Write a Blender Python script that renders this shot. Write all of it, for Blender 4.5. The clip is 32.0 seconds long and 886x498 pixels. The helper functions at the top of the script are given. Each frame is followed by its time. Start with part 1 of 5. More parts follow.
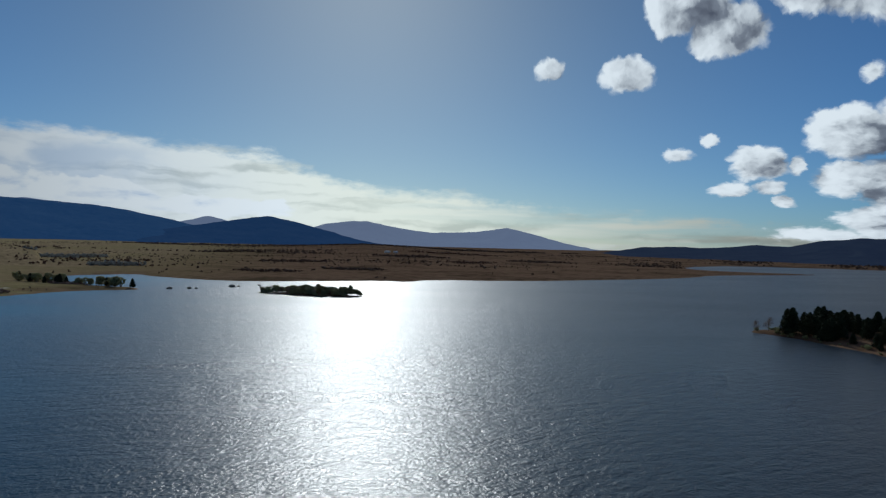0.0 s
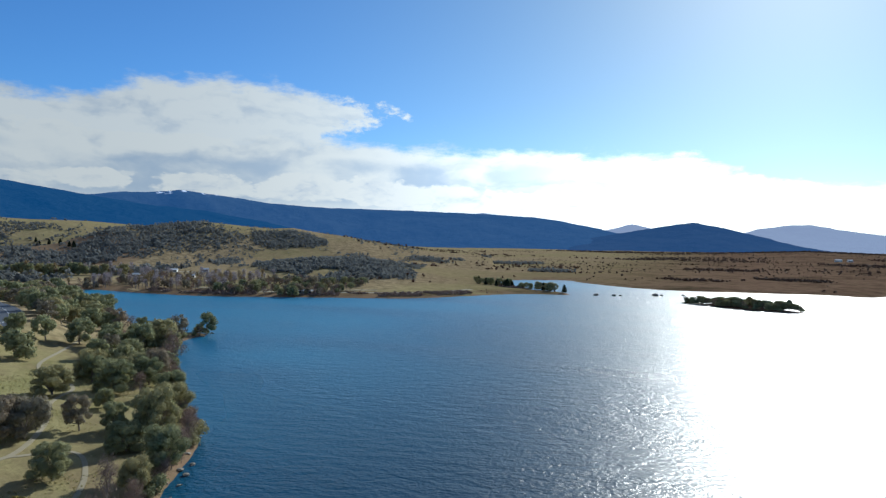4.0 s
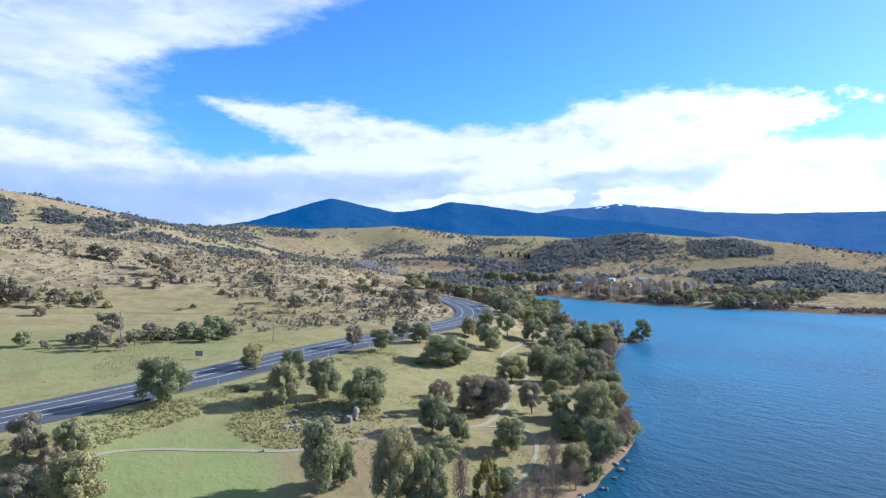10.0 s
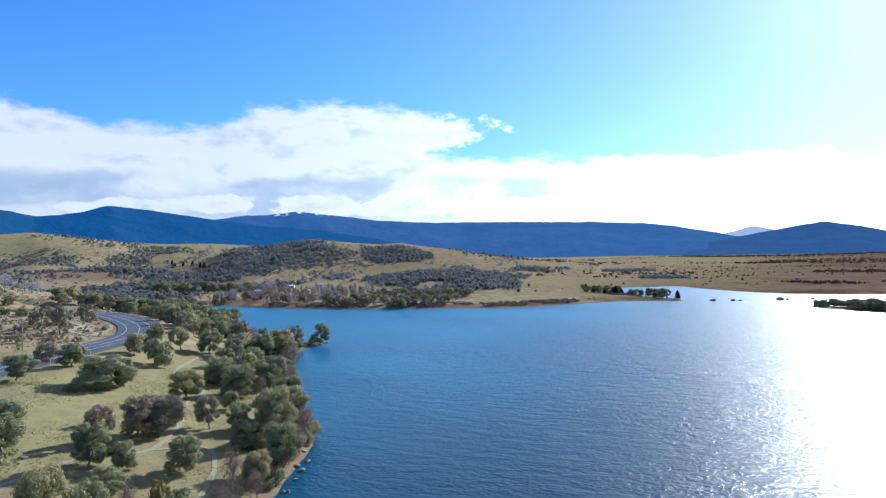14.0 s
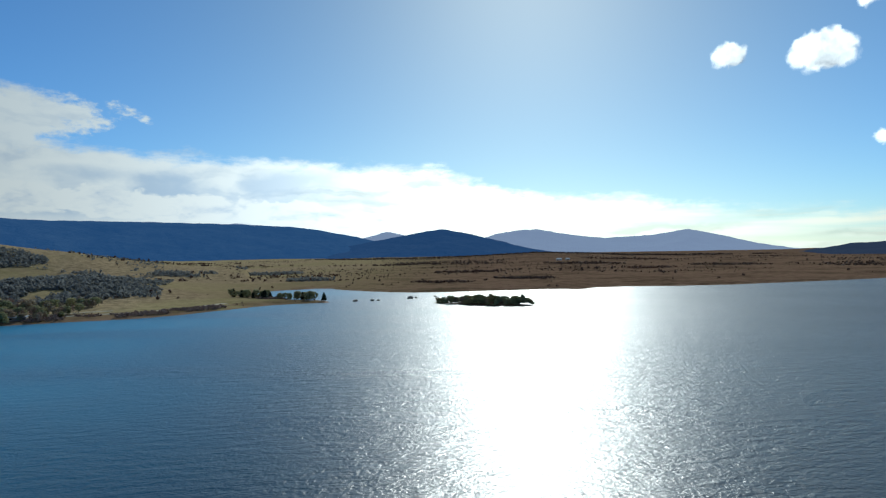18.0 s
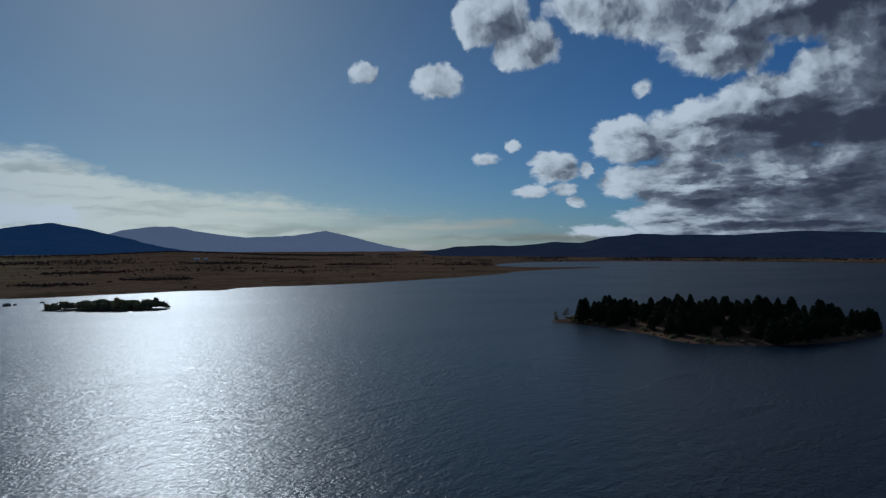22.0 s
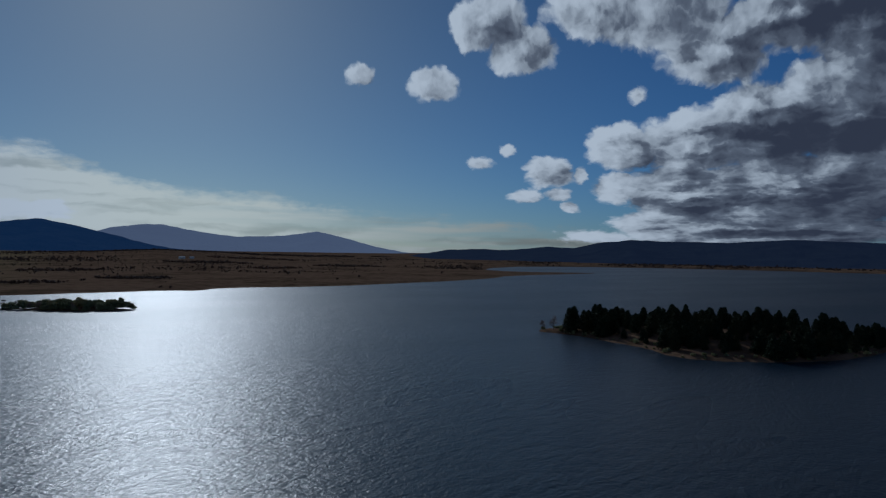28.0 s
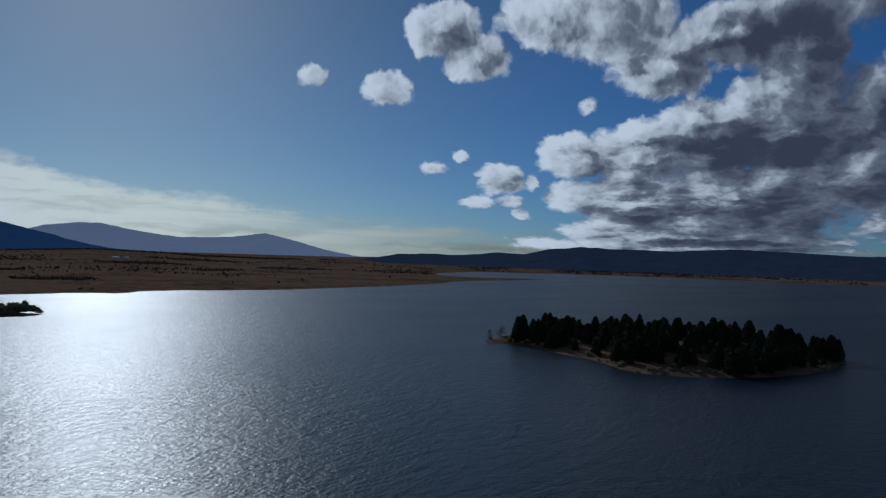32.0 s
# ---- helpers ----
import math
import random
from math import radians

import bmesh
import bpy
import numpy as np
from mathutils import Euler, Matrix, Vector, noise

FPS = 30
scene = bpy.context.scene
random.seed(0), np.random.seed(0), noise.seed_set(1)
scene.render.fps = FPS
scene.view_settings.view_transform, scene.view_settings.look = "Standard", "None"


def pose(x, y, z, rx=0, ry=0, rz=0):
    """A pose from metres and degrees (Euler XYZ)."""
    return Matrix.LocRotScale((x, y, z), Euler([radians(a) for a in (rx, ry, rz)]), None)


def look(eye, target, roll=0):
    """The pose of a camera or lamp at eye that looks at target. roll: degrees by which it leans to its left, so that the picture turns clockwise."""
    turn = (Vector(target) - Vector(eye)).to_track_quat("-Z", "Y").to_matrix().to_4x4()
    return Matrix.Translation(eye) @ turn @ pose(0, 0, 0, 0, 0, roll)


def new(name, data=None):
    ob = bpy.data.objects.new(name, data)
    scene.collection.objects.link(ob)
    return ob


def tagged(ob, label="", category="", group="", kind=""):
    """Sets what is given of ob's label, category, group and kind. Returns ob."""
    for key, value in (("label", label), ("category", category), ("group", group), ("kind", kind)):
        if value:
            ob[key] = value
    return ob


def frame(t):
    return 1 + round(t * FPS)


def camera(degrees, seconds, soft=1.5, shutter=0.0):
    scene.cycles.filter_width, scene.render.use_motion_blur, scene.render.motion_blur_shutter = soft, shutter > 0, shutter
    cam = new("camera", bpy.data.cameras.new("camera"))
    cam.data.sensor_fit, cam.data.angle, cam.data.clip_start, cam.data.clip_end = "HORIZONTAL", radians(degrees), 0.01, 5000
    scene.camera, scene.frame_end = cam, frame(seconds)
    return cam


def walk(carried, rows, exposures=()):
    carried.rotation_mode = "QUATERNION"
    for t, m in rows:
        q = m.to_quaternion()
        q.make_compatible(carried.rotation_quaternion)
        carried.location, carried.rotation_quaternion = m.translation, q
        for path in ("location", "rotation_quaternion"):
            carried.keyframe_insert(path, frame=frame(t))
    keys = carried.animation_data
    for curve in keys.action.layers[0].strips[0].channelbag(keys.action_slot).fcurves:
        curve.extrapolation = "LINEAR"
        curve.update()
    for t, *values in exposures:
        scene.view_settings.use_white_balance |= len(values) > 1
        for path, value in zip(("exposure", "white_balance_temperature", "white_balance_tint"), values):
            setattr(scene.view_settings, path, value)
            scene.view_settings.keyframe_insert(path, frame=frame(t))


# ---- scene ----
cam = camera(70.6, 32.0, soft=1.3)
PATH = [
    (0, pose(-3.12, -1.82, 35.70, 89.42, -1.42, -13.12)),
    (0.5, pose(-3.42, -1.85, 35.77, 89.38, -1.38, -5.69)),
    (1, pose(-3.73, -1.89, 35.83, 89.35, -1.33, -1.04)),
    (1.5, pose(-3.27, -1.98, 35.88, 89.38, -1.30, 3.24)),
    (2, pose(-2.82, -2.07, 35.93, 89.44, -1.27, 7.87)),
    (2.5, pose(-2.99, -2.25, 36.27, 89.39, -1.21, 12.27)),
    (3, pose(-3.16, -2.43, 36.60, 89.36, -1.15, 16.33)),
    (3.5, pose(-3.02, -2.11, 36.79, 89.31, -1.00, 20.45)),
    (5.5, pose(-2.33, -2.65, 35.53, 89.45, -0.83, 34.47)),
    (6, pose(-2.16, -2.79, 35.21, 89.46, -0.78, 37.96)),
    (6.5, pose(-2.21, -2.72, 35.09, 89.74, -0.68, 41.74)),
    (7, pose(-2.26, -2.65, 34.96, 89.58, -0.58, 45.52)),
    (7.5, pose(-1.95, -2.80, 35.23, 89.82, -0.57, 50.19)),
    (8, pose(-1.65, -2.96, 35.49, 89.69, -0.56, 57.17)),
    (8.5, pose(-1.70, -2.76, 35.55, 89.70, -0.31, 62.09)),
    (9, pose(-1.74, -2.55, 35.62, 89.90, -0.07, 64.72)),
    (9.5, pose(-1.69, -2.40, 35.55, 89.97, 0.09, 63.15)),
    (10, pose(-1.64, -2.24, 35.47, 90.14, 0.25, 62.64)),
    (10.5, pose(-1.57, -2.22, 35.38, 90.27, 0.37, 63.41)),
    (11, pose(-1.50, -2.20, 35.28, 90.44, 0.48, 60.60)),
    (11.5, pose(-1.77, -2.11, 35.19, 90.47, 0.55, 56.19)),
    (12, pose(-2.04, -2.02, 35.10, 90.59, 0.63, 51.93)),
    (12.5, pose(-1.61, -2.36, 35.18, 90.65, 0.72, 46.99)),
    (13, pose(-1.18, -2.70, 35.26, 90.56, 0.81, 42.60)),
    (13.5, pose(-0.92, -2.77, 35.19, 90.58, 0.97, 42.28)),
    (14, pose(-0.67, -2.84, 35.11, 90.47, 1.13, 33.94)),
    (14.5, pose(-0.02, -3.02, 35.04, 90.39, 1.38, 20.42)),
    (16.5, pose(-1.47, -2.10, 35.80, 90.18, 1.21, 11.49)),
    (17, pose(-1.84, -1.87, 35.99, 90.21, 1.16, 6.82)),
    (17.5, pose(-2.09, -1.81, 35.92, 90.10, 1.10, 3.69)),
    (18, pose(-2.34, -1.74, 35.84, 90.14, 1.03, 2.46)),
    (18.5, pose(-2.97, -1.90, 35.71, 90.00, 1.02, -5.11)),
    (19, pose(-3.60, -2.06, 35.58, 89.90, 1.02, -15.22)),
    (19.5, pose(-3.70, -2.50, 35.68, 89.87, 0.86, -17.99)),
    (20, pose(-3.80, -2.94, 35.79, 89.81, 0.69, -22.46)),
    (20.5, pose(-4.09, -3.57, 35.88, 89.77, 0.57, -26.02)),
    (21, pose(-4.39, -4.20, 35.96, 89.84, 0.45, -30.02)),
    (21.5, pose(-4.10, -3.78, 36.09, 89.83, 0.30, -30.05)),
    (22, pose(-3.82, -3.36, 36.23, 89.81, 0.16, -29.58)),
    (22.5, pose(-3.54, -2.94, 36.36, 89.74, 0.02, -28.72)),
    (23, pose(-3.25, -2.53, 36.50, 89.72, -0.12, -28.49)),
    (23.5, pose(-2.81, -1.97, 36.54, 89.73, -0.17, -28.33)),
    (24, pose(-2.37, -1.42, 36.58, 89.81, -0.23, -29.27)),
    (24.5, pose(-1.94, -0.87, 36.61, 89.80, -0.29, -29.16)),
    (25, pose(-1.50, -0.32, 36.65, 89.67, -0.34, -28.68)),
    (25.5, pose(0.46, 1.41, 36.58, 89.62, -0.43, -28.23)),
    (27.5, pose(8.31, 8.29, 36.26, 89.67, -0.79, -28.69)),
    (28, pose(10.27, 10.01, 36.18, 90.08, -0.88, -30.19)),
    (28.5, pose(11.98, 11.69, 36.12, 90.12, -1.04, -30.36)),
    (29, pose(13.70, 13.37, 36.06, 90.13, -1.20, -30.50)),
    (29.5, pose(15.41, 15.05, 36.00, 90.15, -1.36, -30.89)),
    (30, pose(17.13, 16.73, 35.93, 90.18, -1.52, -30.88)),
    (30.5, pose(18.96, 18.94, 35.89, 90.12, -1.58, -31.17)),
    (31, pose(20.79, 21.15, 35.84, 90.24, -1.74, -31.71)),
    (31.5, pose(22.62, 23.36, 35.80, 90.44, -1.70, -31.74)),
    (32, pose(24.45, 25.57, 35.75, 90.60, -1.76, -34.62)),
]
LOOK = [(0.0, -1.2, 5500, 5), (1.0, -1.1, 5500, 5), (2.0, -0.78, 5550, 5), (3.0, -0.38, 5600, 6), (3.5, -0.15, 5600, 5), (5.5, 0.42, 5500, 1), (6.0, 0.53, 5500, 1), (7.0, 0.8, 5600, 6),
        (9.0, 0.92, 5500, 9), (10.0, 0.9, 5300, 10), (12.0, 0.78, 4950, 12), (13.0, 0.7, 4950, 12), (14.0, 0.64, 5250, 9), (14.5, 0.48, 5400, 6), (16.5, 0.0, 5500, 0), (18.0, -0.3, 5550, -1),
        (19.0, -0.55, 5500, 1), (20.0, -1.32, 5300, 1), (21.0, -1.6, 5200, 4), (22.0, -1.8, 5120, 5), (25.0, -2.0, 5050, 6), (31.0, -1.86, 5050, 7), (32.0, -1.7, 5080, 7)]
walk(cam, PATH, LOOK)

# ---- light: low winter sun over the lake, sky with cloud banks ----
SUN_AZ, SUN_EL = -6.0, 27.0


def bearing(az, d):
    """Plan position d metres out at az degrees left of +y."""
    return -math.sin(radians(az)) * d, math.cos(radians(az)) * d


sun = new("sun", bpy.data.lights.new("sun", "SUN"))
sun.data.energy, sun.data.angle, sun.data.color = 5.0, radians(0.6), (1.0, 0.93, 0.82)
_sx, _sy = bearing(SUN_AZ, math.cos(radians(SUN_EL)))
sun.matrix_world = look((_sx * 900, _sy * 900, 900 * math.sin(radians(SUN_EL))), (0, 0, 0))


class Nodes:
    """Short hand for building a node tree."""

    def __init__(self, tree):
        self.tree = tree
        tree.nodes.clear()

    def add(self, kind, inputs=None, **props):
        n = self.tree.nodes.new(kind)
        if "operation" in props:
            n.operation = props["operation"]
        if "use_clamp" in props:
            n.use_clamp = props["use_clamp"]
        if "data_type" in props:
            n.data_type = props["data_type"]
        if "interpolation_type" in props:
            n.interpolation_type = props["interpolation_type"]
        if "layer_name" in props:
            n.layer_name = props["layer_name"]
        for key, value in (inputs or {}).items():
            if isinstance(value, bpy.types.NodeSocket):
                self.tree.links.new(value, n.inputs[key])
            else:
                n.inputs[key].default_value = value
        return n

    def math(self, op, a, b=0.0, c=0.0, clamp=False):
        return self.add("ShaderNodeMath", {0: a, 1: b, 2: c}, operation=op, use_clamp=clamp).outputs[0]

    def step(self, v, lo, hi):
        return self.add("ShaderNodeMapRange", {"Value": v, "From Min": lo, "From Max": hi, "To Min": 0.0, "To Max": 1.0},
                        interpolation_type="SMOOTHSTEP").outputs["Result"]

    def noise(self, vec, scale, detail=4.0, rough=0.55, distort=0.0, out="Fac"):
        return self.add("ShaderNodeTexNoise", {"Vector": vec, "Scale": scale, "Detail": detail, "Roughness": rough, "Distortion": distort}).outputs[out]

    def mix(self, f, a, b):
        n = self.add("ShaderNodeMix", data_type="RGBA")
        for i, v in ((0, f), (6, a), (7, b)):
            if isinstance(v, bpy.types.NodeSocket):
                self.tree.links.new(v, n.inputs[i])
            else:
                n.inputs[i].default_value = v if i == 0 else (*v, 1.0)
        return n.outputs[2]

    def ramp(self, f, stops):
        n = self.add("ShaderNodeValToRGB", {"Fac": f})
        e = n.color_ramp.elements
        while len(e) < len(stops):
            e.new(0.5)
        for el, (p, c) in zip(e, stops):
            el.position, el.color = p, (*c, 1.0)
        return n.outputs["Color"]

    def scaled(self, vec, s):
        return self.add("ShaderNodeMapping", {"Vector": vec, "Scale": s}).outputs["Vector"]


world = bpy.data.worlds.new("sky")
scene.world = world
world.use_nodes = True
w = Nodes(world.node_tree)
direction = w.add("ShaderNodeTexCoord").outputs["Generated"]
sky = w.add("ShaderNodeTexSky")
sky.sky_type, sky.sun_disc = "NISHITA", False
sky.sun_elevation, sky.sun_rotation = radians(SUN_EL), radians(-SUN_AZ)
sky.altitude, sky.air_density, sky.dust_density, sky.ozone_density = 900.0, 1.0, 0.55, 1.8
xyz = w.add("ShaderNodeSeparateXYZ", {0: direction})
az = w.math("MULTIPLY", w.math("ARCTAN2", w.math("MULTIPLY", xyz.outputs[0], -1.0), xyz.outputs[1]), 57.2958)
el = w.math("MULTIPLY", w.math("ARCSINE", xyz.outputs[2]), 57.2958)
# bearing against height, drawn out towards the horizon where clouds crowd and flatten
plan = w.add("ShaderNodeCombineXYZ", {0: az, 1: w.math("MULTIPLY", el, 1.7), 2: 0.0}).outputs[0]
lift = w.math("MULTIPLY", w.math("LOGARITHM", w.math("ADD", 1.0, w.math("DIVIDE", w.math("MAXIMUM", el, -3.0), 5.0)), 2.71828), 20.0)
dome = w.add("ShaderNodeCombineXYZ", {0: az, 1: lift, 2: 0.0}).outputs[0]


def moved(vec, d):
    return w.add("ShaderNodeVectorMath", {0: vec, 1: d}, operation="ADD").outputs[0]


def warped(vec, scale, amount):
    off = w.add("ShaderNodeVectorMath", {0: w.noise(vec, scale, 5.0, 0.6, out="Color"), 1: (0.5, 0.5, 0.5)}, operation="SUBTRACT").outputs[0]
    return moved(vec, w.add("ShaderNodeVectorMath", {0: off, 1: (amount, amount, 0.0)}, operation="MULTIPLY").outputs[0])


bent, heaped = warped(plan, 0.22, 3.2), warped(warped(dome, 0.16, 2.4), 0.9, 0.9)
bxyz, hxyz = w.add("ShaderNodeSeparateXYZ", {0: bent}), w.add("ShaderNodeSeparateXYZ", {0: heaped})
baz, bel = bxyz.outputs[0], w.math("DIVIDE", bxyz.outputs[1], 1.7)
haz = hxyz.outputs[0]
hel = w.math("MULTIPLY", w.math("SUBTRACT", w.math("EXPONENT", w.math("DIVIDE", hxyz.outputs[1], 20.0)), 1.0), 5.0)


def puffs(spots, u0, v0):
    """Union of soft ellipses: centre az, el and radii in degrees."""
    total = None
    for a0, e0, ra, re in spots:
        u = w.math("DIVIDE", w.math("SUBTRACT", u0, a0), ra)
        v = w.math("DIVIDE", w.math("SUBTRACT", v0, e0), re)
        r = w.math("MULTIPLY", w.math("SUBTRACT", 1.0, w.math("SQRT", w.math("ADD", w.math("MULTIPLY", u, u), w.math("MULTIPLY", v, v)))), min(1.0, 0.3 + re / 3.5))
        total = r if total is None else w.math("MAXIMUM", total, r)
    return total


def profile(v, line, lo, hi, unit):
    """A broken line through (place, height) pairs, read at v."""
    f = w.math("DIVIDE", w.math("SUBTRACT", v, lo), hi - lo, clamp=True)
    grey = w.ramp(f, [((p - lo) / (hi - lo), (h / unit,) * 3) for p, h in line])
    return w.math("MULTIPLY", grey, unit)


# western cloud: a low deck, a higher bank standing on it, and a great sheet further round that leans overhead
DECK_TOP = [(-50, 1.2), (-41, 1.9), (-34, 2.6), (-22, 3.3), (-13.5, 4.5), (-5, 4.9), (-1, 6.2), (3, 7.5), (20, 8.2), (27, 8.4), (34, 9.0), (45, 9.6), (74, 9.0), (80.8, 8.0), (87, 8.4), (100, 10)]
BANK_TOP = [(26.5, 10.8), (29, 12.2), (34, 12.7), (42, 13.6), (46, 13.4), (51, 12.7), (55, 11.1), (62, 11.1), (67, 11.7), (72.6, 13.0), (78, 12.9), (83.5, 13.1), (85.5, 11.8)]
BANK_FOOT = [(26.5, 11.4), (30.5, 10.4), (34.4, 8.9), (38, 6), (71, 6), (75, 8.9), (78.6, 10.6), (83.5, 12.7), (85.5, 13.0)]
SHEET_EDGE = [(6, 83), (8, 84), (10, 87.5), (12.5, 89.3), (14.1, 89), (16.3, 86), (18, 79.6), (20.4, 74.6), (24, 66), (32, 60)]
# row of heaped cumulus low over the ranges, in front of the deck's shaded base
HEAPS = [(61, 4.2, 5, 1.0), (54, 4.7, 4, 1.2), (45, 4.4, 5, 1.3), (37, 4.6, 5, 1.6), (30, 4.4, 5, 1.6), (24, 4.0, 6, 1.5), (16, 3.3, 7, 1.4), (7, 2.7, 8, 1.2)]
# broken cumulus over the eastern shore; last two masses, unseen overhead, are added to dim the water
STRAYS = [(-22.6, 15.3, 1.8, 1.2), (-28.9, 14.9, 2.7, 1.5), (-34.1, 19.9, 4.2, 2.8), (-37.2, 17.6, 3.6, 2.5), (-47.4, 13.6, 1.0, 0.9), (-36.1, 9.2, 0.9, 0.8), (-33.6, 8.1, 1.4, 0.8),
          (-39.8, 7.1, 2.6, 1.7), (-37.6, 4.9, 1.7, 0.8), (-40.8, 5.0, 1.5, 0.8), (-41.6, 3.8, 1.1, 0.7), (-42.6, 6.9, 0.9, 1.0)]
MASSES = [(-43.2, 20.4, 4.6, 3.0), (-49, 20.8, 6.5, 4.0), (-53.7, 16.8, 5.0, 3.4), (-59, 18.6, 5.5, 3.6), (-64, 17.5, 4.0, 5.0), (-46.2, 9.2, 3.9, 2.5), (-52, 9.6, 6, 3.2),
          (-57, 10.2, 6, 4.0), (-63, 11, 6, 5.0), (-45.6, 5.7, 2.4, 1.7), (-51.2, 5.2, 5.8, 3.2), (-59, 5.0, 9, 4.0), (-49, 2.3, 5.2, 1.6), (-44.5, 1.3, 5, 0.8), (-57, 1.9, 12, 1.9),
          (-76, 9.0, 16, 9.0), (-76, 24, 14, 8.0), (-52, 30, 22, 6.5), (-92, 40, 50, 16)]


def cells(vec, scale):
    n = w.add("ShaderNodeTexVoronoi", {"Vector": vec, "Scale": scale})
    n.feature = "SMOOTH_F1"
    n.inputs["Smoothness"].default_value = 0.55
    return w.math("SUBTRACT", 0.55, n.outputs["Distance"])


def lumps(vec):
    """Cauliflower heaps: rounded cells at three sizes on a slow swell."""
    big = w.math("ADD", w.math("MULTIPLY", w.noise(vec, 0.13, 2.0, 0.5), 0.9), w.math("MULTIPLY", cells(vec, 0.34), 0.6))
    small = w.math("ADD", w.math("MULTIPLY", cells(vec, 0.9), 0.36), w.math("MULTIPLY", cells(vec, 2.3), 0.17))
    return w.math("ADD", w.math("ADD", big, small), w.math("MULTIPLY", w.noise(vec, 1.5, 6.0, 0.6), 0.30))


def sheets(vec):
    """Long smooth streaks by the sun, softer and more broken ones to the west."""
    far = w.math("ADD", w.math("MULTIPLY", w.noise(w.scaled(vec, (0.2, 1.5, 1.0)), 0.34, 3.0, 0.45), 1.4), w.math("MULTIPLY", w.noise(w.scaled(vec, (0.6, 1.0, 1.0)), 0.45, 6.0, 0.5), 0.5))
    west = w.math("ADD", w.math("MULTIPLY", w.noise(w.scaled(vec, (0.5, 1.0, 1.0)), 0.2, 4.0, 0.5), 1.3), w.math("MULTIPLY", w.noise(vec, 0.55, 6.0, 0.52), 0.6))
    f = w.step(az, 18.0, 46.0)
    return w.math("ADD", w.math("MULTIPLY", far, w.math("SUBTRACT", 1.0, f)), w.math("MULTIPLY", west, f))


heap, sheet = lumps(heaped), sheets(bent)
fray = w.math("MULTIPLY", w.math("SUBTRACT", w.noise(w.scaled(plan, (0.7, 1.0, 1.0)), 0.42, 7.0, 0.64), 0.5), 3.4)
deck = w.math("ADD", w.math("SUBTRACT", profile(baz, DECK_TOP, -60.0, 110.0, 20.0), el), fray)
bank = w.math("MINIMUM", w.math("SUBTRACT", profile(baz, BANK_TOP, 20.0, 100.0, 20.0), el), w.math("SUBTRACT", el, profile(baz, BANK_FOOT, 20.0, 100.0, 20.0)))
bank = w.math("MINIMUM", bank, w.math("MULTIPLY", w.math("MINIMUM", w.math("SUBTRACT", baz, 26.8), w.math("SUBTRACT", 85.5, baz)), 0.5))
torn = w.math("MULTIPLY", w.math("MULTIPLY", w.step(baz, 40.0, 29.0), w.math("SUBTRACT", w.noise(plan, 0.5, 5.0, 0.6), 0.42)), 7.0)
bank = w.math("SUBTRACT", w.math("ADD", bank, fray), torn)
edge = w.math("MULTIPLY", w.math("SUBTRACT", baz, profile(el, SHEET_EDGE, 0.0, 40.0, 100.0)), 0.45)
edge = w.math("ADD", edge, w.math("MULTIPLY", fray, 1.3))
thin = w.math("MULTIPLY", w.step(w.noise(w.scaled(plan, (0.5, 1.0, 1.0)), 0.16, 4.0, 0.55), 0.30, 0.62), w.step(el, 34.0, 14.0))
cover_l = w.math("MAXIMUM", w.step(deck, -0.5, 0.9), w.math("MULTIPLY", w.step(bank, -0.5, 0.9), 0.97))
cover_l = w.math("MAXIMUM", cover_l, w.math("MULTIPLY", w.step(edge, -1.2, 1.8), w.math("ADD", 0.55, w.math("MULTIPLY", thin, 0.42))))
# the near-sun end of the deck is thin and lets the blue show
cover_l = w.math("MULTIPLY", cover_l, w.math("SUBTRACT", 1.0, w.math("MULTIPLY", w.math("MULTIPLY", w.step(az, 0.0, -30.0), w.step(w.noise(w.scaled(plan, (0.12, 1.4, 1.0)), 0.5, 4.0, 0.5), 0.38, 0.62)), 0.75)))
bank_r = w.math("MAXIMUM", puffs(STRAYS, haz, hel), puffs(MASSES, haz, hel))
right = w.math("ADD", w.math("MULTIPLY", bank_r, 1.9), w.math("MULTIPLY", w.math("SUBTRACT", heap, 0.80), 0.85))
cover_r = w.step(right, -0.04, 0.36)
# sides turned to the sun are bright, bellies grey
relief_l = w.math("SUBTRACT", sheet, sheets(moved(bent, (-1.2, 2.2, 0.0))))
relief_r = w.math("SUBTRACT", heap, lumps(moved(heaped, (1.1, 1.3, 0.0))))
sunny = w.math("SUBTRACT", bank_r, w.math("MAXIMUM", puffs(STRAYS, w.math("ADD", haz, 1.2), w.math("ADD", hel, 0.7)), puffs(MASSES, w.math("ADD", haz, 2.0), w.math("ADD", hel, 1.3))))
low_heap = w.math("ADD", w.math("MULTIPLY", puffs(HEAPS, haz, hel), 1.5), w.math("MULTIPLY", w.math("SUBTRACT", heap, 0.80), 0.8))
cover_h = w.step(low_heap, 0.0, 0.22)
belly_h = w.step(w.math("SUBTRACT", w.math("MULTIPLY", low_heap, 0.3), w.math("MULTIPLY", relief_r, 1.0)), 0.05, 1.0)
base = w.math("MULTIPLY", w.math("MULTIPLY", w.step(az, 2.0, 26.0), w.math("MULTIPLY", w.step(bel, 7.6, 6.4), w.step(bel, 2.5, 4.4))), w.step(w.noise(bent, 0.13, 4.0, 0.5), 0.34, 0.58))
belly_l = w.step(w.math("SUBTRACT", 0.10, w.math("MULTIPLY", relief_l, 1.7)), 0.0, 0.8)
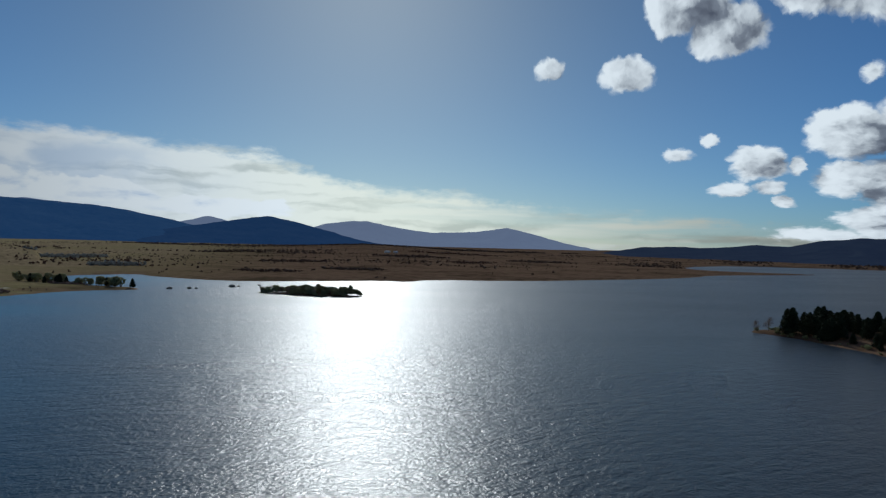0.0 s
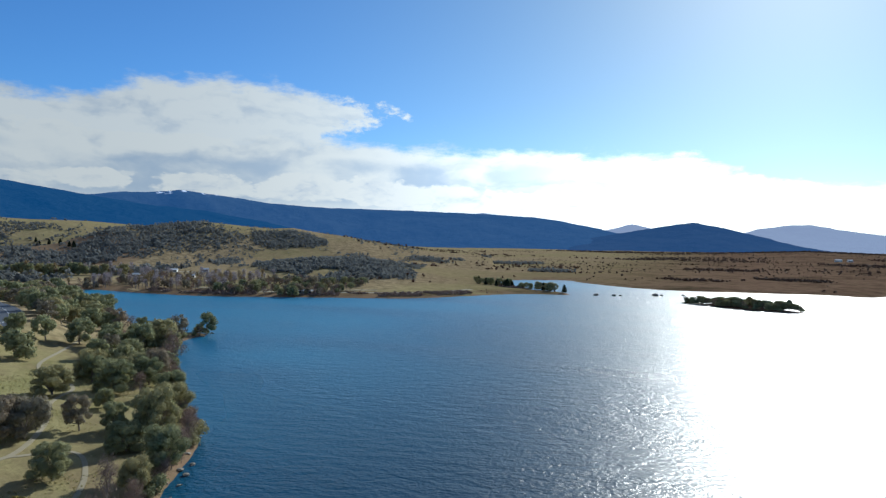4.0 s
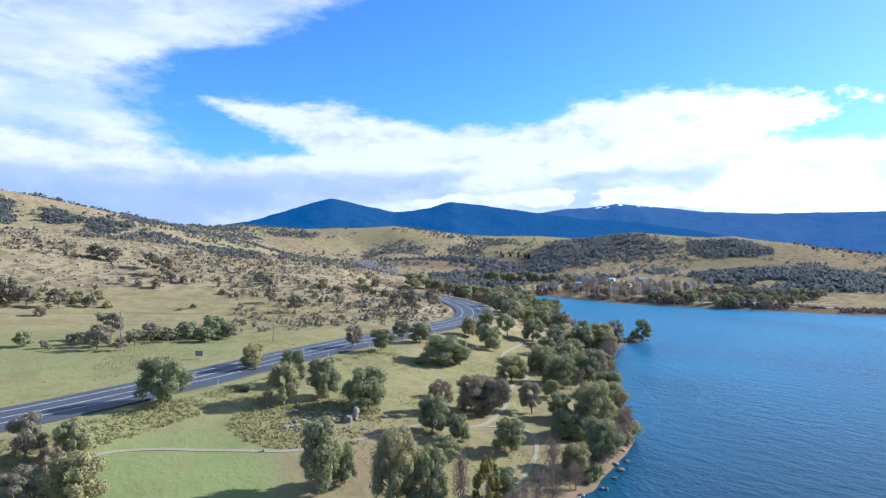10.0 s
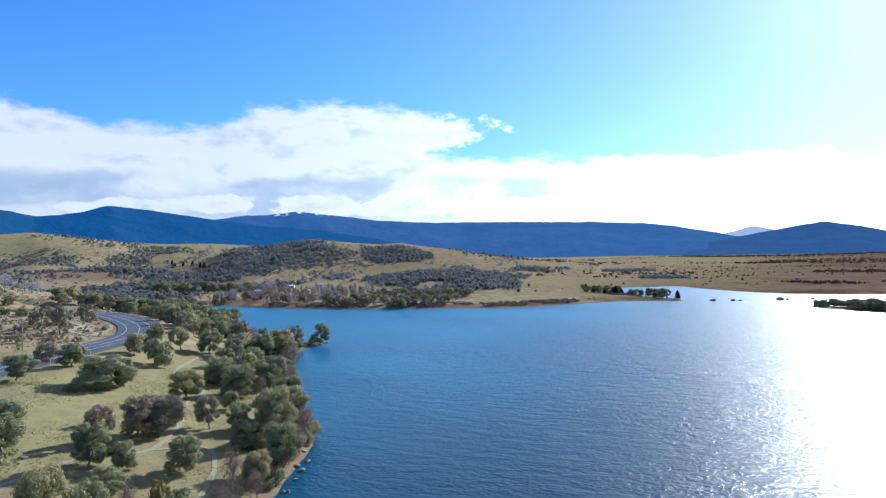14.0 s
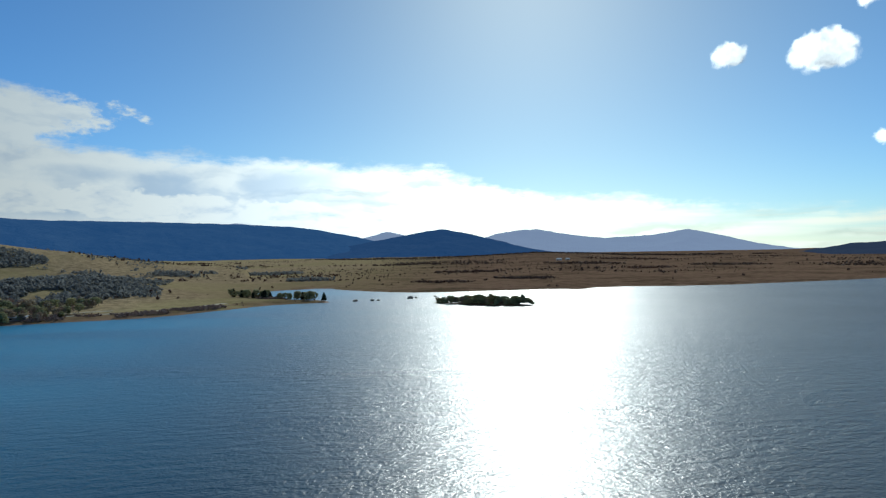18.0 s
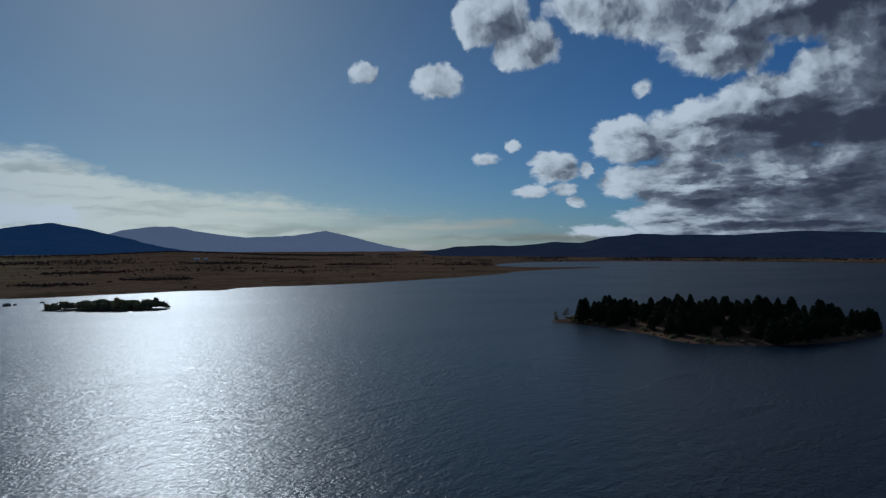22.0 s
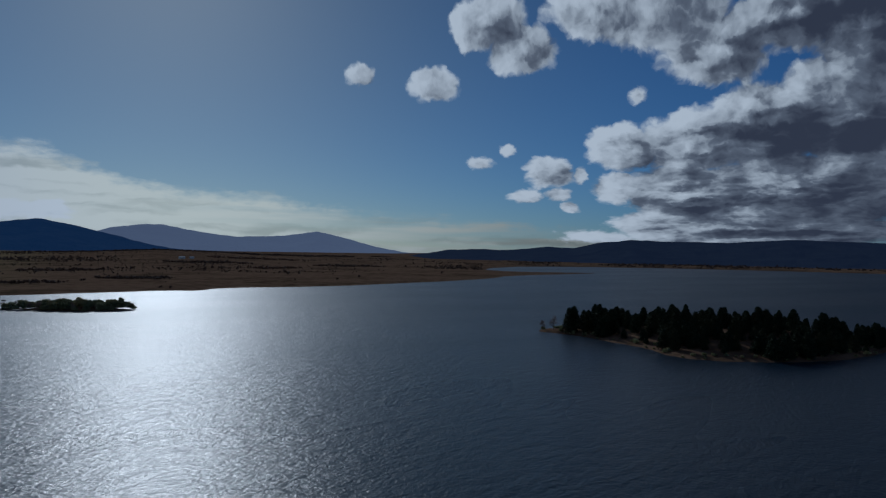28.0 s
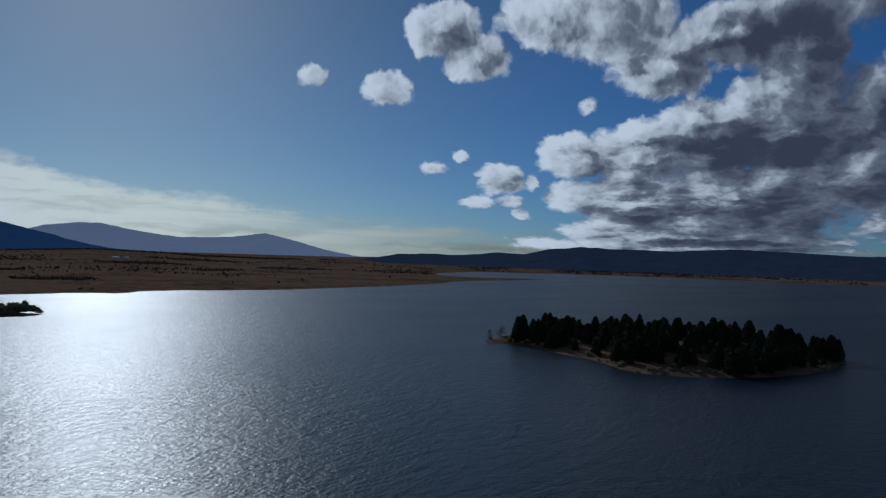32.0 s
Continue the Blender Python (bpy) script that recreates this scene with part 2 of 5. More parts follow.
# rows of dark flat undersides in the eastern cloud
rows_r = w.step(w.noise(w.scaled(heaped, (0.3, 1.0, 1.0)), 0.30, 3.0, 0.5), 0.44, 0.60)
deep_r = w.math("MULTIPLY", w.step(right, 0.35, 1.1), w.step(haz, -43.0, -52.0))
# the elevation term darkens the added unseen overhead cloud, so the water reflects less
under = w.math("ADD", w.math("MULTIPLY", w.math("MULTIPLY", rows_r, deep_r), 0.62), w.math("MULTIPLY", w.math("MULTIPLY", w.step(el, 20.0, 29.0), w.step(az, -34.0, -52.0)), 1.25))
under = w.math("ADD", under, w.math("MULTIPLY", w.step(haz, -50.0, -66.0), 0.38))
shade = w.math("SUBTRACT", w.math("MULTIPLY", w.math("MINIMUM", right, 1.2), 0.34), w.math("ADD", w.math("MULTIPLY", relief_r, 1.0), w.math("MULTIPLY", sunny, 0.8)))
belly_r = w.step(w.math("ADD", under, shade), -0.35, 1.15)
off_sun = w.math("DIVIDE", w.math("SUBTRACT", az, SUN_AZ), 30.0)
forward = w.math("ADD", 0.51, w.math("MULTIPLY", 1.25, w.math("EXPONENT", w.math("MULTIPLY", w.math("MULTIPLY", off_sun, off_sun), -1.0))))
tone_l = w.mix(belly_l, (10.6, 10.5, 10.0), w.mix(w.step(az, 30.0, 8.0), (7.4, 8.0, 8.7), (7.2, 7.4, 7.1)))
tone_l = w.add("ShaderNodeVectorMath", {0: tone_l, "Scale": forward}, operation="SCALE").outputs[0]
tone_l = w.add("ShaderNodeVectorMath", {0: tone_l, 1: w.mix(w.step(az, 20.0, -10.0), (1.0, 1.0, 1.0), (1.0, 0.97, 0.82))}, operation="MULTIPLY").outputs[0]
tone_r = w.ramp(belly_r, [(0.0, (0.95, 0.93, 0.88)), (0.34, (0.56, 0.56, 0.55)), (0.6, (0.23, 0.24, 0.265)), (1.0, (0.07, 0.075, 0.1))])
tone_r = w.add("ShaderNodeVectorMath", {0: tone_r, "Scale": 19.0}, operation="SCALE").outputs[0]
# thin haze whitens the sky round the sun
toward = w.add("ShaderNodeVectorMath", {0: direction, 1: (_sx, _sy, math.sin(radians(SUN_EL)))}, operation="DOT_PRODUCT").outputs["Value"]
halo = w.math("POWER", w.math("MAXIMUM", toward, 0.0), 4.5)
blue = w.add("ShaderNodeVectorMath", {0: sky.outputs[0], 1: w.mix(halo, (0.53, 0.83, 1.17), (0.89, 0.92, 0.85))}, operation="MULTIPLY").outputs[0]
# grey-blue veil low under the western bank
veil = w.math("MULTIPLY", w.math("MULTIPLY", w.step(baz, 72.0, 82.0), w.step(bel, 7.0, 5.0)), w.step(w.noise(plan, 0.12, 3.0, 0.5), 0.2, 0.5))
clouded = w.mix(cover_l, blue, tone_l)
tone_b = w.add("ShaderNodeVectorMath", {0: (4.9, 6.2, 7.9), "Scale": forward}, operation="SCALE").outputs[0]
tone_h = w.add("ShaderNodeVectorMath", {0: w.mix(belly_h, (10.8, 10.6, 10.0), (6.2, 7.1, 8.4)), "Scale": forward}, operation="SCALE").outputs[0]
clouded = w.mix(w.math("MULTIPLY", base, 0.75), clouded, tone_b)
clouded = w.mix(cover_h, clouded, tone_h)
clouded = w.mix(w.math("MULTIPLY", veil, 0.85), clouded, (2.3, 3.0, 4.3))
clouded = w.mix(cover_r, clouded, tone_r)
w.add("ShaderNodeOutputWorld", {"Surface": w.add("ShaderNodeBackground", {"Color": clouded, "Strength": 0.1}).outputs[0]})


# ---- materials ----
def material(name, build):
    m = bpy.data.materials.new(name)
    m.use_nodes = True
    n = Nodes(m.node_tree)
    shader = build(n)
    n.add("ShaderNodeOutputMaterial", {"Surface": shader})
    return m


def surface(n, color, rough=0.8, height=None, strength=0.4, distance=0.1, **more):
    ins = {"Base Color": color if isinstance(color, bpy.types.NodeSocket) else (*color, 1.0), "Roughness": rough}
    ins.update(more)
    if height is not None:
        ins["Normal"] = n.add("ShaderNodeBump", {"Height": height, "Strength": strength, "Distance": distance}).outputs[0]
    return n.add("ShaderNodeBsdfPrincipled", ins).outputs[0]


def spot(n):
    return n.add("ShaderNodeNewGeometry").outputs["Position"]


def own(n):
    return n.add("ShaderNodeTexCoord").outputs["Object"]


def chance(n):
    return n.add("ShaderNodeObjectInfo").outputs["Random"]


def water_nodes(n):
    p = spot(n)
    where = n.add("ShaderNodeSeparateXYZ", {0: p})
    out = n.add("ShaderNodeVectorMath", {0: p}, operation="LENGTH").outputs["Value"]
    turned = n.add("ShaderNodeMapping", {"Vector": p, "Rotation": (0.0, 0.0, radians(-14))}).outputs["Vector"]
    ripple = n.noise(n.scaled(turned, (0.8, 1.0, 1.0)), 1.25, 4.0, 0.6, 0.2)
    chop = n.noise(n.scaled(turned, (0.45, 1.0, 1.0)), 0.42, 3.0, 0.55, 0.3)
    gust = n.noise(n.scaled(p, (0.5, 1.6, 1.0)), 0.008, 3.0, 0.55, 0.5)
    h = n.math("ADD", n.math("MULTIPLY", ripple, 0.21), n.math("MULTIPLY", chop, 0.36))
    calm = n.step(gust, 0.36, 0.66)
    h = n.math("MULTIPLY", h, n.math("SUBTRACT", 1.2, n.math("MULTIPLY", calm, 0.4)))
    # waves too far off to be told apart widen the gloss instead
    rough = n.math("ADD", n.math("ADD", 0.23, n.math("MULTIPLY", n.step(out, 60.0, 420.0), 0.14)), n.math("MULTIPLY", calm, 0.05))
    # colour darkens eastward to paint in cloud shade; shallow only grades by x
    shallow = n.step(where.outputs[0], 12.0, -165.0)
    deep = n.mix(calm, (0.003, 0.013, 0.026), (0.004, 0.018, 0.034))
    bay = n.mix(calm, (0.012, 0.102, 0.195), (0.019, 0.150, 0.265))
    color = n.mix(shallow, deep, bay)
    fine = surface(n, color, rough, h, 1.0, 1.0, IOR=1.33, **{"Specular IOR Level": 0.45})
    steep = surface(n, color, n.math("ADD", rough, 0.14), h, 1.0, 1.0, IOR=1.33, **{"Specular IOR Level": 0.5})
    return n.add("ShaderNodeMixShader", {0: 0.35, 1: fine, 2: steep}).outputs[0]


WATER = material("lake_water", water_nodes)


def ground_nodes(n):
    p = spot(n)
    cover = n.add("ShaderNodeVertexColor", layer_name="cover")
    kinds = n.add("ShaderNodeSeparateColor", {0: cover.outputs["Color"]}).outputs
    rocky = cover.outputs["Alpha"]
    big, mid, small = n.noise(p, 0.012, 4.0), n.noise(p, 0.09, 5.0, 0.65), n.noise(p, 0.9, 5.0, 0.7)
    grass = n.ramp(n.math("ADD", n.math("MULTIPLY", mid, 0.6), n.math("MULTIPLY", big, 0.4)),
                   [(0.3, (0.135, 0.135, 0.046)), (0.42, (0.215, 0.19, 0.082)), (0.5, (0.29, 0.248, 0.12)), (0.58, (0.225, 0.18, 0.094)), (0.66, (0.305, 0.255, 0.132)), (0.78, (0.185, 0.138, 0.078))])
    lawn = n.mix(n.math("ADD", n.math("MULTIPLY", small, 0.5), n.math("MULTIPLY", mid, 0.5)), (0.135, 0.18, 0.058), (0.285, 0.30, 0.125))
    dirt = n.mix(mid, (0.155, 0.10, 0.068), (0.31, 0.205, 0.138))
    brown = n.ramp(n.math("ADD", n.math("MULTIPLY", mid, 0.45), n.math("MULTIPLY", n.noise(n.scaled(p, (0.6, 1.0, 1.0)), 0.016, 6.0, 0.6), 0.55)),
                   [(0.36, (0.034, 0.021, 0.017)), (0.45, (0.088, 0.048, 0.036)), (0.54, (0.162, 0.098, 0.069)), (0.62, (0.096, 0.052, 0.038)), (0.7, (0.135, 0.077, 0.056))])
    mottle = n.noise(p, 0.16, 6.0, 0.72)
    stony = n.ramp(mottle, [(0.36, (0.12, 0.092, 0.060)), (0.46, (0.23, 0.175, 0.104)), (0.55, (0.36, 0.28, 0.165)), (0.7, (0.35, 0.25, 0.155))])
    c = n.mix(rocky, grass, stony)
    c = n.mix(kinds[2], c, brown)
    c = n.mix(n.math("MULTIPLY", kinds[0], n.step(n.math("ADD", mid, kinds[0]), 0.5, 1.1)), c, lawn)
    c = n.mix(n.math("MULTIPLY", kinds[1], n.step(n.math("ADD", small, kinds[1]), 0.4, 1.0)), c, dirt)
    grain = n.noise(p, 2.6, 4.0, 0.7)
    patch = n.step(n.noise(p, 0.055, 6.0, 0.7), 0.5, 0.66)
    c = n.mix(n.math("MULTIPLY", patch, n.math("SUBTRACT", n.math("ADD", 0.6, n.math("MULTIPLY", rocky, 0.2)), n.math("MULTIPLY", kinds[2], 0.5))), c, (0.205, 0.15, 0.09))
    c = n.mix(n.math("MULTIPLY", n.step(grain, 0.42, 0.62), 0.4), c, (0.19, 0.165, 0.08))
    tuft = n.math("MULTIPLY", n.step(n.noise(p, 0.42, 7.0, 0.78), 0.5, 0.75), n.math("SUBTRACT", 1.0, n.math("MAXIMUM", kinds[0], kinds[2])))
    c = n.mix(n.math("MULTIPLY", tuft, 0.55), c, (0.12, 0.105, 0.045))
    return surface(n, c, 0.95, n.math("ADD", small, n.math("MULTIPLY", mid, 2.0)), 0.6, 0.25, **{"Specular IOR Level": 0.0})


GROUND = material("pasture", ground_nodes)


def far_forest(name, color, haze_glow, snow=False):
    """Wooded range kilometres off; blue distance haze is painted in as surface glow and a bluish base."""
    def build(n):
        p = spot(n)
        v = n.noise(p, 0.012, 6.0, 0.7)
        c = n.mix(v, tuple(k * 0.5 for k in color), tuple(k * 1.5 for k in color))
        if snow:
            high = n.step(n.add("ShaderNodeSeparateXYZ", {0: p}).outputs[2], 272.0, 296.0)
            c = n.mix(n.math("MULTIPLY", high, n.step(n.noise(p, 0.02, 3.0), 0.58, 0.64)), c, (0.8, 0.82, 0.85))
        return surface(n, c, 1.0, v, 0.6, 30.0, **{"Specular IOR Level": 0.0, "Emission Color": (*haze_glow, 1.0), "Emission Strength": 1.0})
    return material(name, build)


# second colour of each range is distance haze, painted as a glow
RANGE_DARK = far_forest("hazed_near_range", (0.016, 0.026, 0.03), (0.003, 0.044, 0.14))
RANGE_BLUE = far_forest("hazed_blue_range", (0.03, 0.04, 0.045), (0.017, 0.06, 0.165), True)
RANGE_PALE = far_forest("hazed_far_hills", (0.04, 0.05, 0.055), (0.25, 0.29, 0.41))
RANGE_ROUND = far_forest("hazed_round_hill", (0.025, 0.03, 0.034), (0.015, 0.05, 0.138))
RANGE_EAST = far_forest("hazed_east_range", (0.025, 0.03, 0.03), (0.014, 0.023, 0.058))


def leaf_material(name, dark, light, trans=0.15, brown=0.55):
    def build(n):
        p = spot(n)
        v = n.math("ADD", n.math("MULTIPLY", n.noise(p, 1.3, 3.0), 0.75), n.math("MULTIPLY", chance(n), 0.25))
        c = n.mix(v, dark, light)
        c = n.mix(n.math("MULTIPLY", n.step(chance(n), 0.45, 1.0), brown), c, tuple(k * f for k, f in zip(light, (0.95, 0.72, 0.62))))
        s = surface(n, c, 0.75, **{"Specular IOR Level": 0.1})
        t = n.add("ShaderNodeBsdfTranslucent", {"Color": c}).outputs[0]
        return n.add("ShaderNodeMixShader", {0: trans, 1: s, 2: t}).outputs[0]
    return material(name, build)


GUM = leaf_material("gum_leaves", (0.13, 0.15, 0.082), (0.44, 0.43, 0.22), 0.34, 0.4)
GUM_GREY = leaf_material("grey_gum_leaves", (0.145, 0.13, 0.09), (0.38, 0.325, 0.225), 0.3, 0.35)
PINE = leaf_material("pine_needles", (0.012, 0.022, 0.012), (0.045, 0.06, 0.032), 0.08)
BARE = leaf_material("bare_twigs", (0.16, 0.108, 0.086), (0.32, 0.235, 0.185), 0.1, 0.3)
FROST = leaf_material("pale_grey_twigs", (0.26, 0.27, 0.29), (0.40, 0.41, 0.43), 0.2, 0.0)
ASH = leaf_material("ash_grey_twigs", (0.24, 0.215, 0.23), (0.40, 0.36, 0.37), 0.3, 0.2)
GOLD = leaf_material("golden_poplar_leaves", (0.20, 0.145, 0.075), (0.36, 0.28, 0.15), 0.15, 0.25)
# leaf colours below are lightened blue-grey to paint in distance haze
HAZED_SCRUB = leaf_material("hazed_scrub_leaves", (0.105, 0.118, 0.122), (0.235, 0.235, 0.215), 0.45, 0.0)
HEATH = leaf_material("heath_scrub", (0.05, 0.036, 0.03), (0.11, 0.076, 0.06), 0.2)
WILLOW_DRY = leaf_material("dry_tussock", (0.33, 0.30, 0.135), (0.47, 0.42, 0.215), 0.55, 0.0)
WILLOW = leaf_material("wattle_leaves", (0.12, 0.12, 0.03), (0.26, 0.22, 0.06), 0.25)


def bark_nodes(n):
    p = own(n)
    v = n.noise(n.scaled(p, (3.0, 3.0, 0.6)), 2.0, 5.0, 0.7)
    return surface(n, n.mix(v, (0.10, 0.075, 0.055), (0.34, 0.29, 0.24)), 0.9, v, 0.6, 0.03)


BARK = material("bark", bark_nodes)


def rock_nodes(n):
    p = own(n)
    v = n.noise(p, 1.2, 7.0, 0.7)
    c = n.mix(n.step(n.noise(p, 3.0, 4.0), 0.52, 0.7), n.mix(v, (0.14, 0.125, 0.104), (0.32, 0.285, 0.24)), (0.24, 0.2, 0.13))
    return surface(n, c, 0.9, v, 0.8, 0.15)


ROCK = material("granite", rock_nodes)


def asphalt_nodes(n):
    p = spot(n)
    v = n.noise(p, 6.0, 5.0, 0.7)
    worn = n.noise(p, 0.12, 3.0)
    return surface(n, n.mix(n.math("ADD", n.math("MULTIPLY", v, 0.4), n.math("MULTIPLY", worn, 0.6)), (0.028, 0.034, 0.046), (0.066, 0.076, 0.095)), 0.75, v, 0.3, 0.02)


ASPHALT = material("asphalt", asphalt_nodes)
PAINT = material("road_paint", lambda n: surface(n, n.mix(n.noise(spot(n), 3.0, 4.0), (0.45, 0.46, 0.46), (0.8, 0.8, 0.78)), 0.6))
GRAVEL = material("gravel_path", lambda n: surface(n, n.mix(n.noise(spot(n), 1.5, 5.0), (0.215, 0.185, 0.115), (0.33, 0.285, 0.19)), 0.95, n.noise(spot(n), 8.0, 3.0), 0.5, 0.03))
WALL = material("painted_wall", lambda n: surface(n, n.mix(n.noise(own(n), 1.5, 4.0), (0.62, 0.60, 0.56), (0.80, 0.79, 0.76)), 0.8))
ROOF = material("metal_roof", lambda n: surface(n, n.mix(chance(n), (0.30, 0.33, 0.36), (0.72, 0.72, 0.70)), 0.45, n.noise(own(n), 6.0, 2.0), 0.2, 0.02))
PANE = material("dark_window", lambda n: surface(n, (0.03, 0.04, 0.05), 0.1))
TIMBER = material("weathered_timber", lambda n: surface(n, n.mix(n.noise(n.scaled(own(n), (4, 4, 0.5)), 3.0, 4.0), (0.16, 0.12, 0.09), (0.36, 0.31, 0.26)), 0.9))
STEEL = material("galvanised_steel", lambda n: surface(n, n.mix(n.noise(own(n), 5.0, 3.0), (0.35, 0.36, 0.37), (0.55, 0.56, 0.57)), 0.45, Metallic=0.8))


# ---- the land: shoreline plan and heights ----
NEAR_SHORE = [(-140, -420), (-95, -250), (-70, -110), (-56, -30), (-60, 25), (-71, 57), (-81, 72), (-89, 83), (-103, 95), (-125, 112), (-154, 137),
              (-170, 153), (-178, 163), (-181, 181), (-190, 178), (-200, 172)]
BAY_SHORE = [(-250, 195), (-310, 224), (-372, 254), (-416, 280), (-400, 292), (-362, 289), (-305, 294), (-278, 306), (-236, 328), (-200, 343), (-180, 362),
             (-158, 397), (-136, 432), (-97, 446), (-112, 456), (-150, 478), (-196, 545), (-200, 580)]
NORTH_SHORE = [(-143, 625), (-128, 592), (-85, 551), (-40, 533), (15, 545), (72, 557), (95, 542), (113, 578), (212, 572), (293, 602), (378, 632), (482, 684),
               (540, 740), (663, 776), (800, 800), (700, 830), (640, 900), (700, 1050)]
EAST_SHORE = [(930, 1190), (1080, 1120), (1226, 1030), (1330, 900), (1400, 780), (1560, 420), (1700, -200), (1300, -900), (500, -1300), (-100, -900)]
LAKE = np.array(NEAR_SHORE + BAY_SHORE + NORTH_SHORE + EAST_SHORE, float)
PINE_ISLAND = np.array([(189, 238), (197, 214), (196, 193), (197, 176), (188, 157), (203, 140), (227, 130), (250, 127), (288, 131), (302, 150), (285, 185),
                        (250, 215), (215, 236)], float)
ISLET = np.array([(-32, 427), (-15, 417), (8, 399), (32, 396), (43, 400), (30, 410), (5, 420), (-18, 430)], float)


def rounded(ring):
    """The outline with its corners cut once."""
    nxt = np.roll(ring, -1, axis=0)
    return np.stack([ring * 0.75 + nxt * 0.25, ring * 0.25 + nxt * 0.75], 1).reshape(-1, 2)


def lattice(ix, iy, seed):
    h = (ix * 374761393 + iy * 668265263 + seed * 1442695041) & 0xFFFFFFFF
    h = ((h ^ (h >> 13)) * 1274126177) & 0xFFFFFFFF
    return ((h ^ (h >> 16)) & 0xFFFF) / 65535.0


def smooth_noise(x, y, seed=0):
    """Value noise, 0 to 1, on arrays."""
    ix, iy = np.floor(x).astype(np.int64), np.floor(y).astype(np.int64)
    u, v = x - ix, y - iy
    u, v = u * u * (3 - 2 * u), v * v * (3 - 2 * v)
    a, b = lattice(ix, iy, seed), lattice(ix + 1, iy, seed)
    c, d = lattice(ix, iy + 1, seed), lattice(ix + 1, iy + 1, seed)
    return (a * (1 - u) + b * u) * (1 - v) + (c * (1 - u) + d * u) * v


def fbm(x, y, size, octaves=4, seed=0):
    total, amp, norm = 0.0, 1.0, 0.0
    for k in range(octaves):
        total = total + amp * smooth_noise(x / size * 2**k + 17.3 * k, y / size * 2**k - 9.1 * k, seed + k)
        norm, amp = norm + amp, amp * 0.5
    return total / norm - 0.5


def outline_distance(x, y, ring):
    """Distance to a closed outline, negative inside it."""
    best, inside = np.full(x.shape, 1e9), np.zeros(x.shape, bool)
    for (ax, ay), (bx, by) in zip(ring, np.roll(ring, -1, axis=0)):
        dx, dy = bx - ax, by - ay
        t = np.clip(((x - ax) * dx + (y - ay) * dy) / (dx * dx + dy * dy), 0, 1)
        best = np.minimum(best, np.hypot(x - ax - t * dx, y - ay - t * dy))
        cross = (ay > y) != (by > y)
        inside ^= cross & (x < (bx - ax) * (y - ay) / (dy if dy else 1e-9) + ax)
    return np.where(inside, -best, best)


LAKE, PINE_ISLAND, ISLET = rounded(LAKE), rounded(PINE_ISLAND), rounded(ISLET)


def ease(v, lo, hi):
    t = np.clip((v - lo) / (hi - lo), 0, 1)
    return t * t * (3 - 2 * t)


# rolling ridges of the pasture land: distance, front and back run, then crest as (bearing, elevation seen from 36 m up)
RIDGES = [
    (920, 560, 500, [(125, 4.2), (112, 5.0), (104, 5.2), (100, 5.0), (98.3, 4.65), (96.4, 4.3), (94.1, 3.8), (90.5, 3.05), (87, 2.3), (84, 1.5), (80, 0.6), (76, -0.6), (70, -1.9), (64, -3)]),
    (480, 265, 240, [(130, 2.0), (112, 2.2), (100, 1.8), (96, 1.5), (88, 0.8), (80, -0.2), (75, -0.9), (69, -1.8), (65, -2.7), (62, -3.6), (58, -5)]),
    (1400, 420, 500, [(105, 2.0), (87, 2.3), (82, 2.3), (79, 2.15), (75, 1.95), (70, 2.0), (67.2, 2.2), (64.5, 1.9), (61, 1.35), (58, 1.2), (54, 1.2), (50, 1.0), (44, 0.8), (36, 0.3), (28, -0.5), (20, -1.2)]),
    (1000, 330, 300, [(60, -1.2), (56, -0.5), (52.5, 0.7), (49, 1.1), (45.5, 1.45), (42, 1.1), (40, 0.95), (38, 1.05), (35.5, 0.65), (33, 0.4), (30, -0.2), (26, -0.8), (20, -1.3)]),
    (610, 130, 200, [(52, -3.2), (47, -2.6), (42, -2.2), (37, -1.8), (33, -1.7), (29, -2.1), (24, -2.6), (19, -3.2)]),
    (860, 260, 250, [(78, -0.9), (68, -0.9), (62, -0.7), (58, -1.2), (54, -1.9), (50, -2.2)]),
    (2300, 1500, 900, [(34, -0.4), (20, -0.75), (10, -0.75), (0, -0.6), (-6, -0.35), (-10, -0.45), (-14, -0.65), (-22, -0.85), (-30, -1.0), (-36, -1.2)]),
]


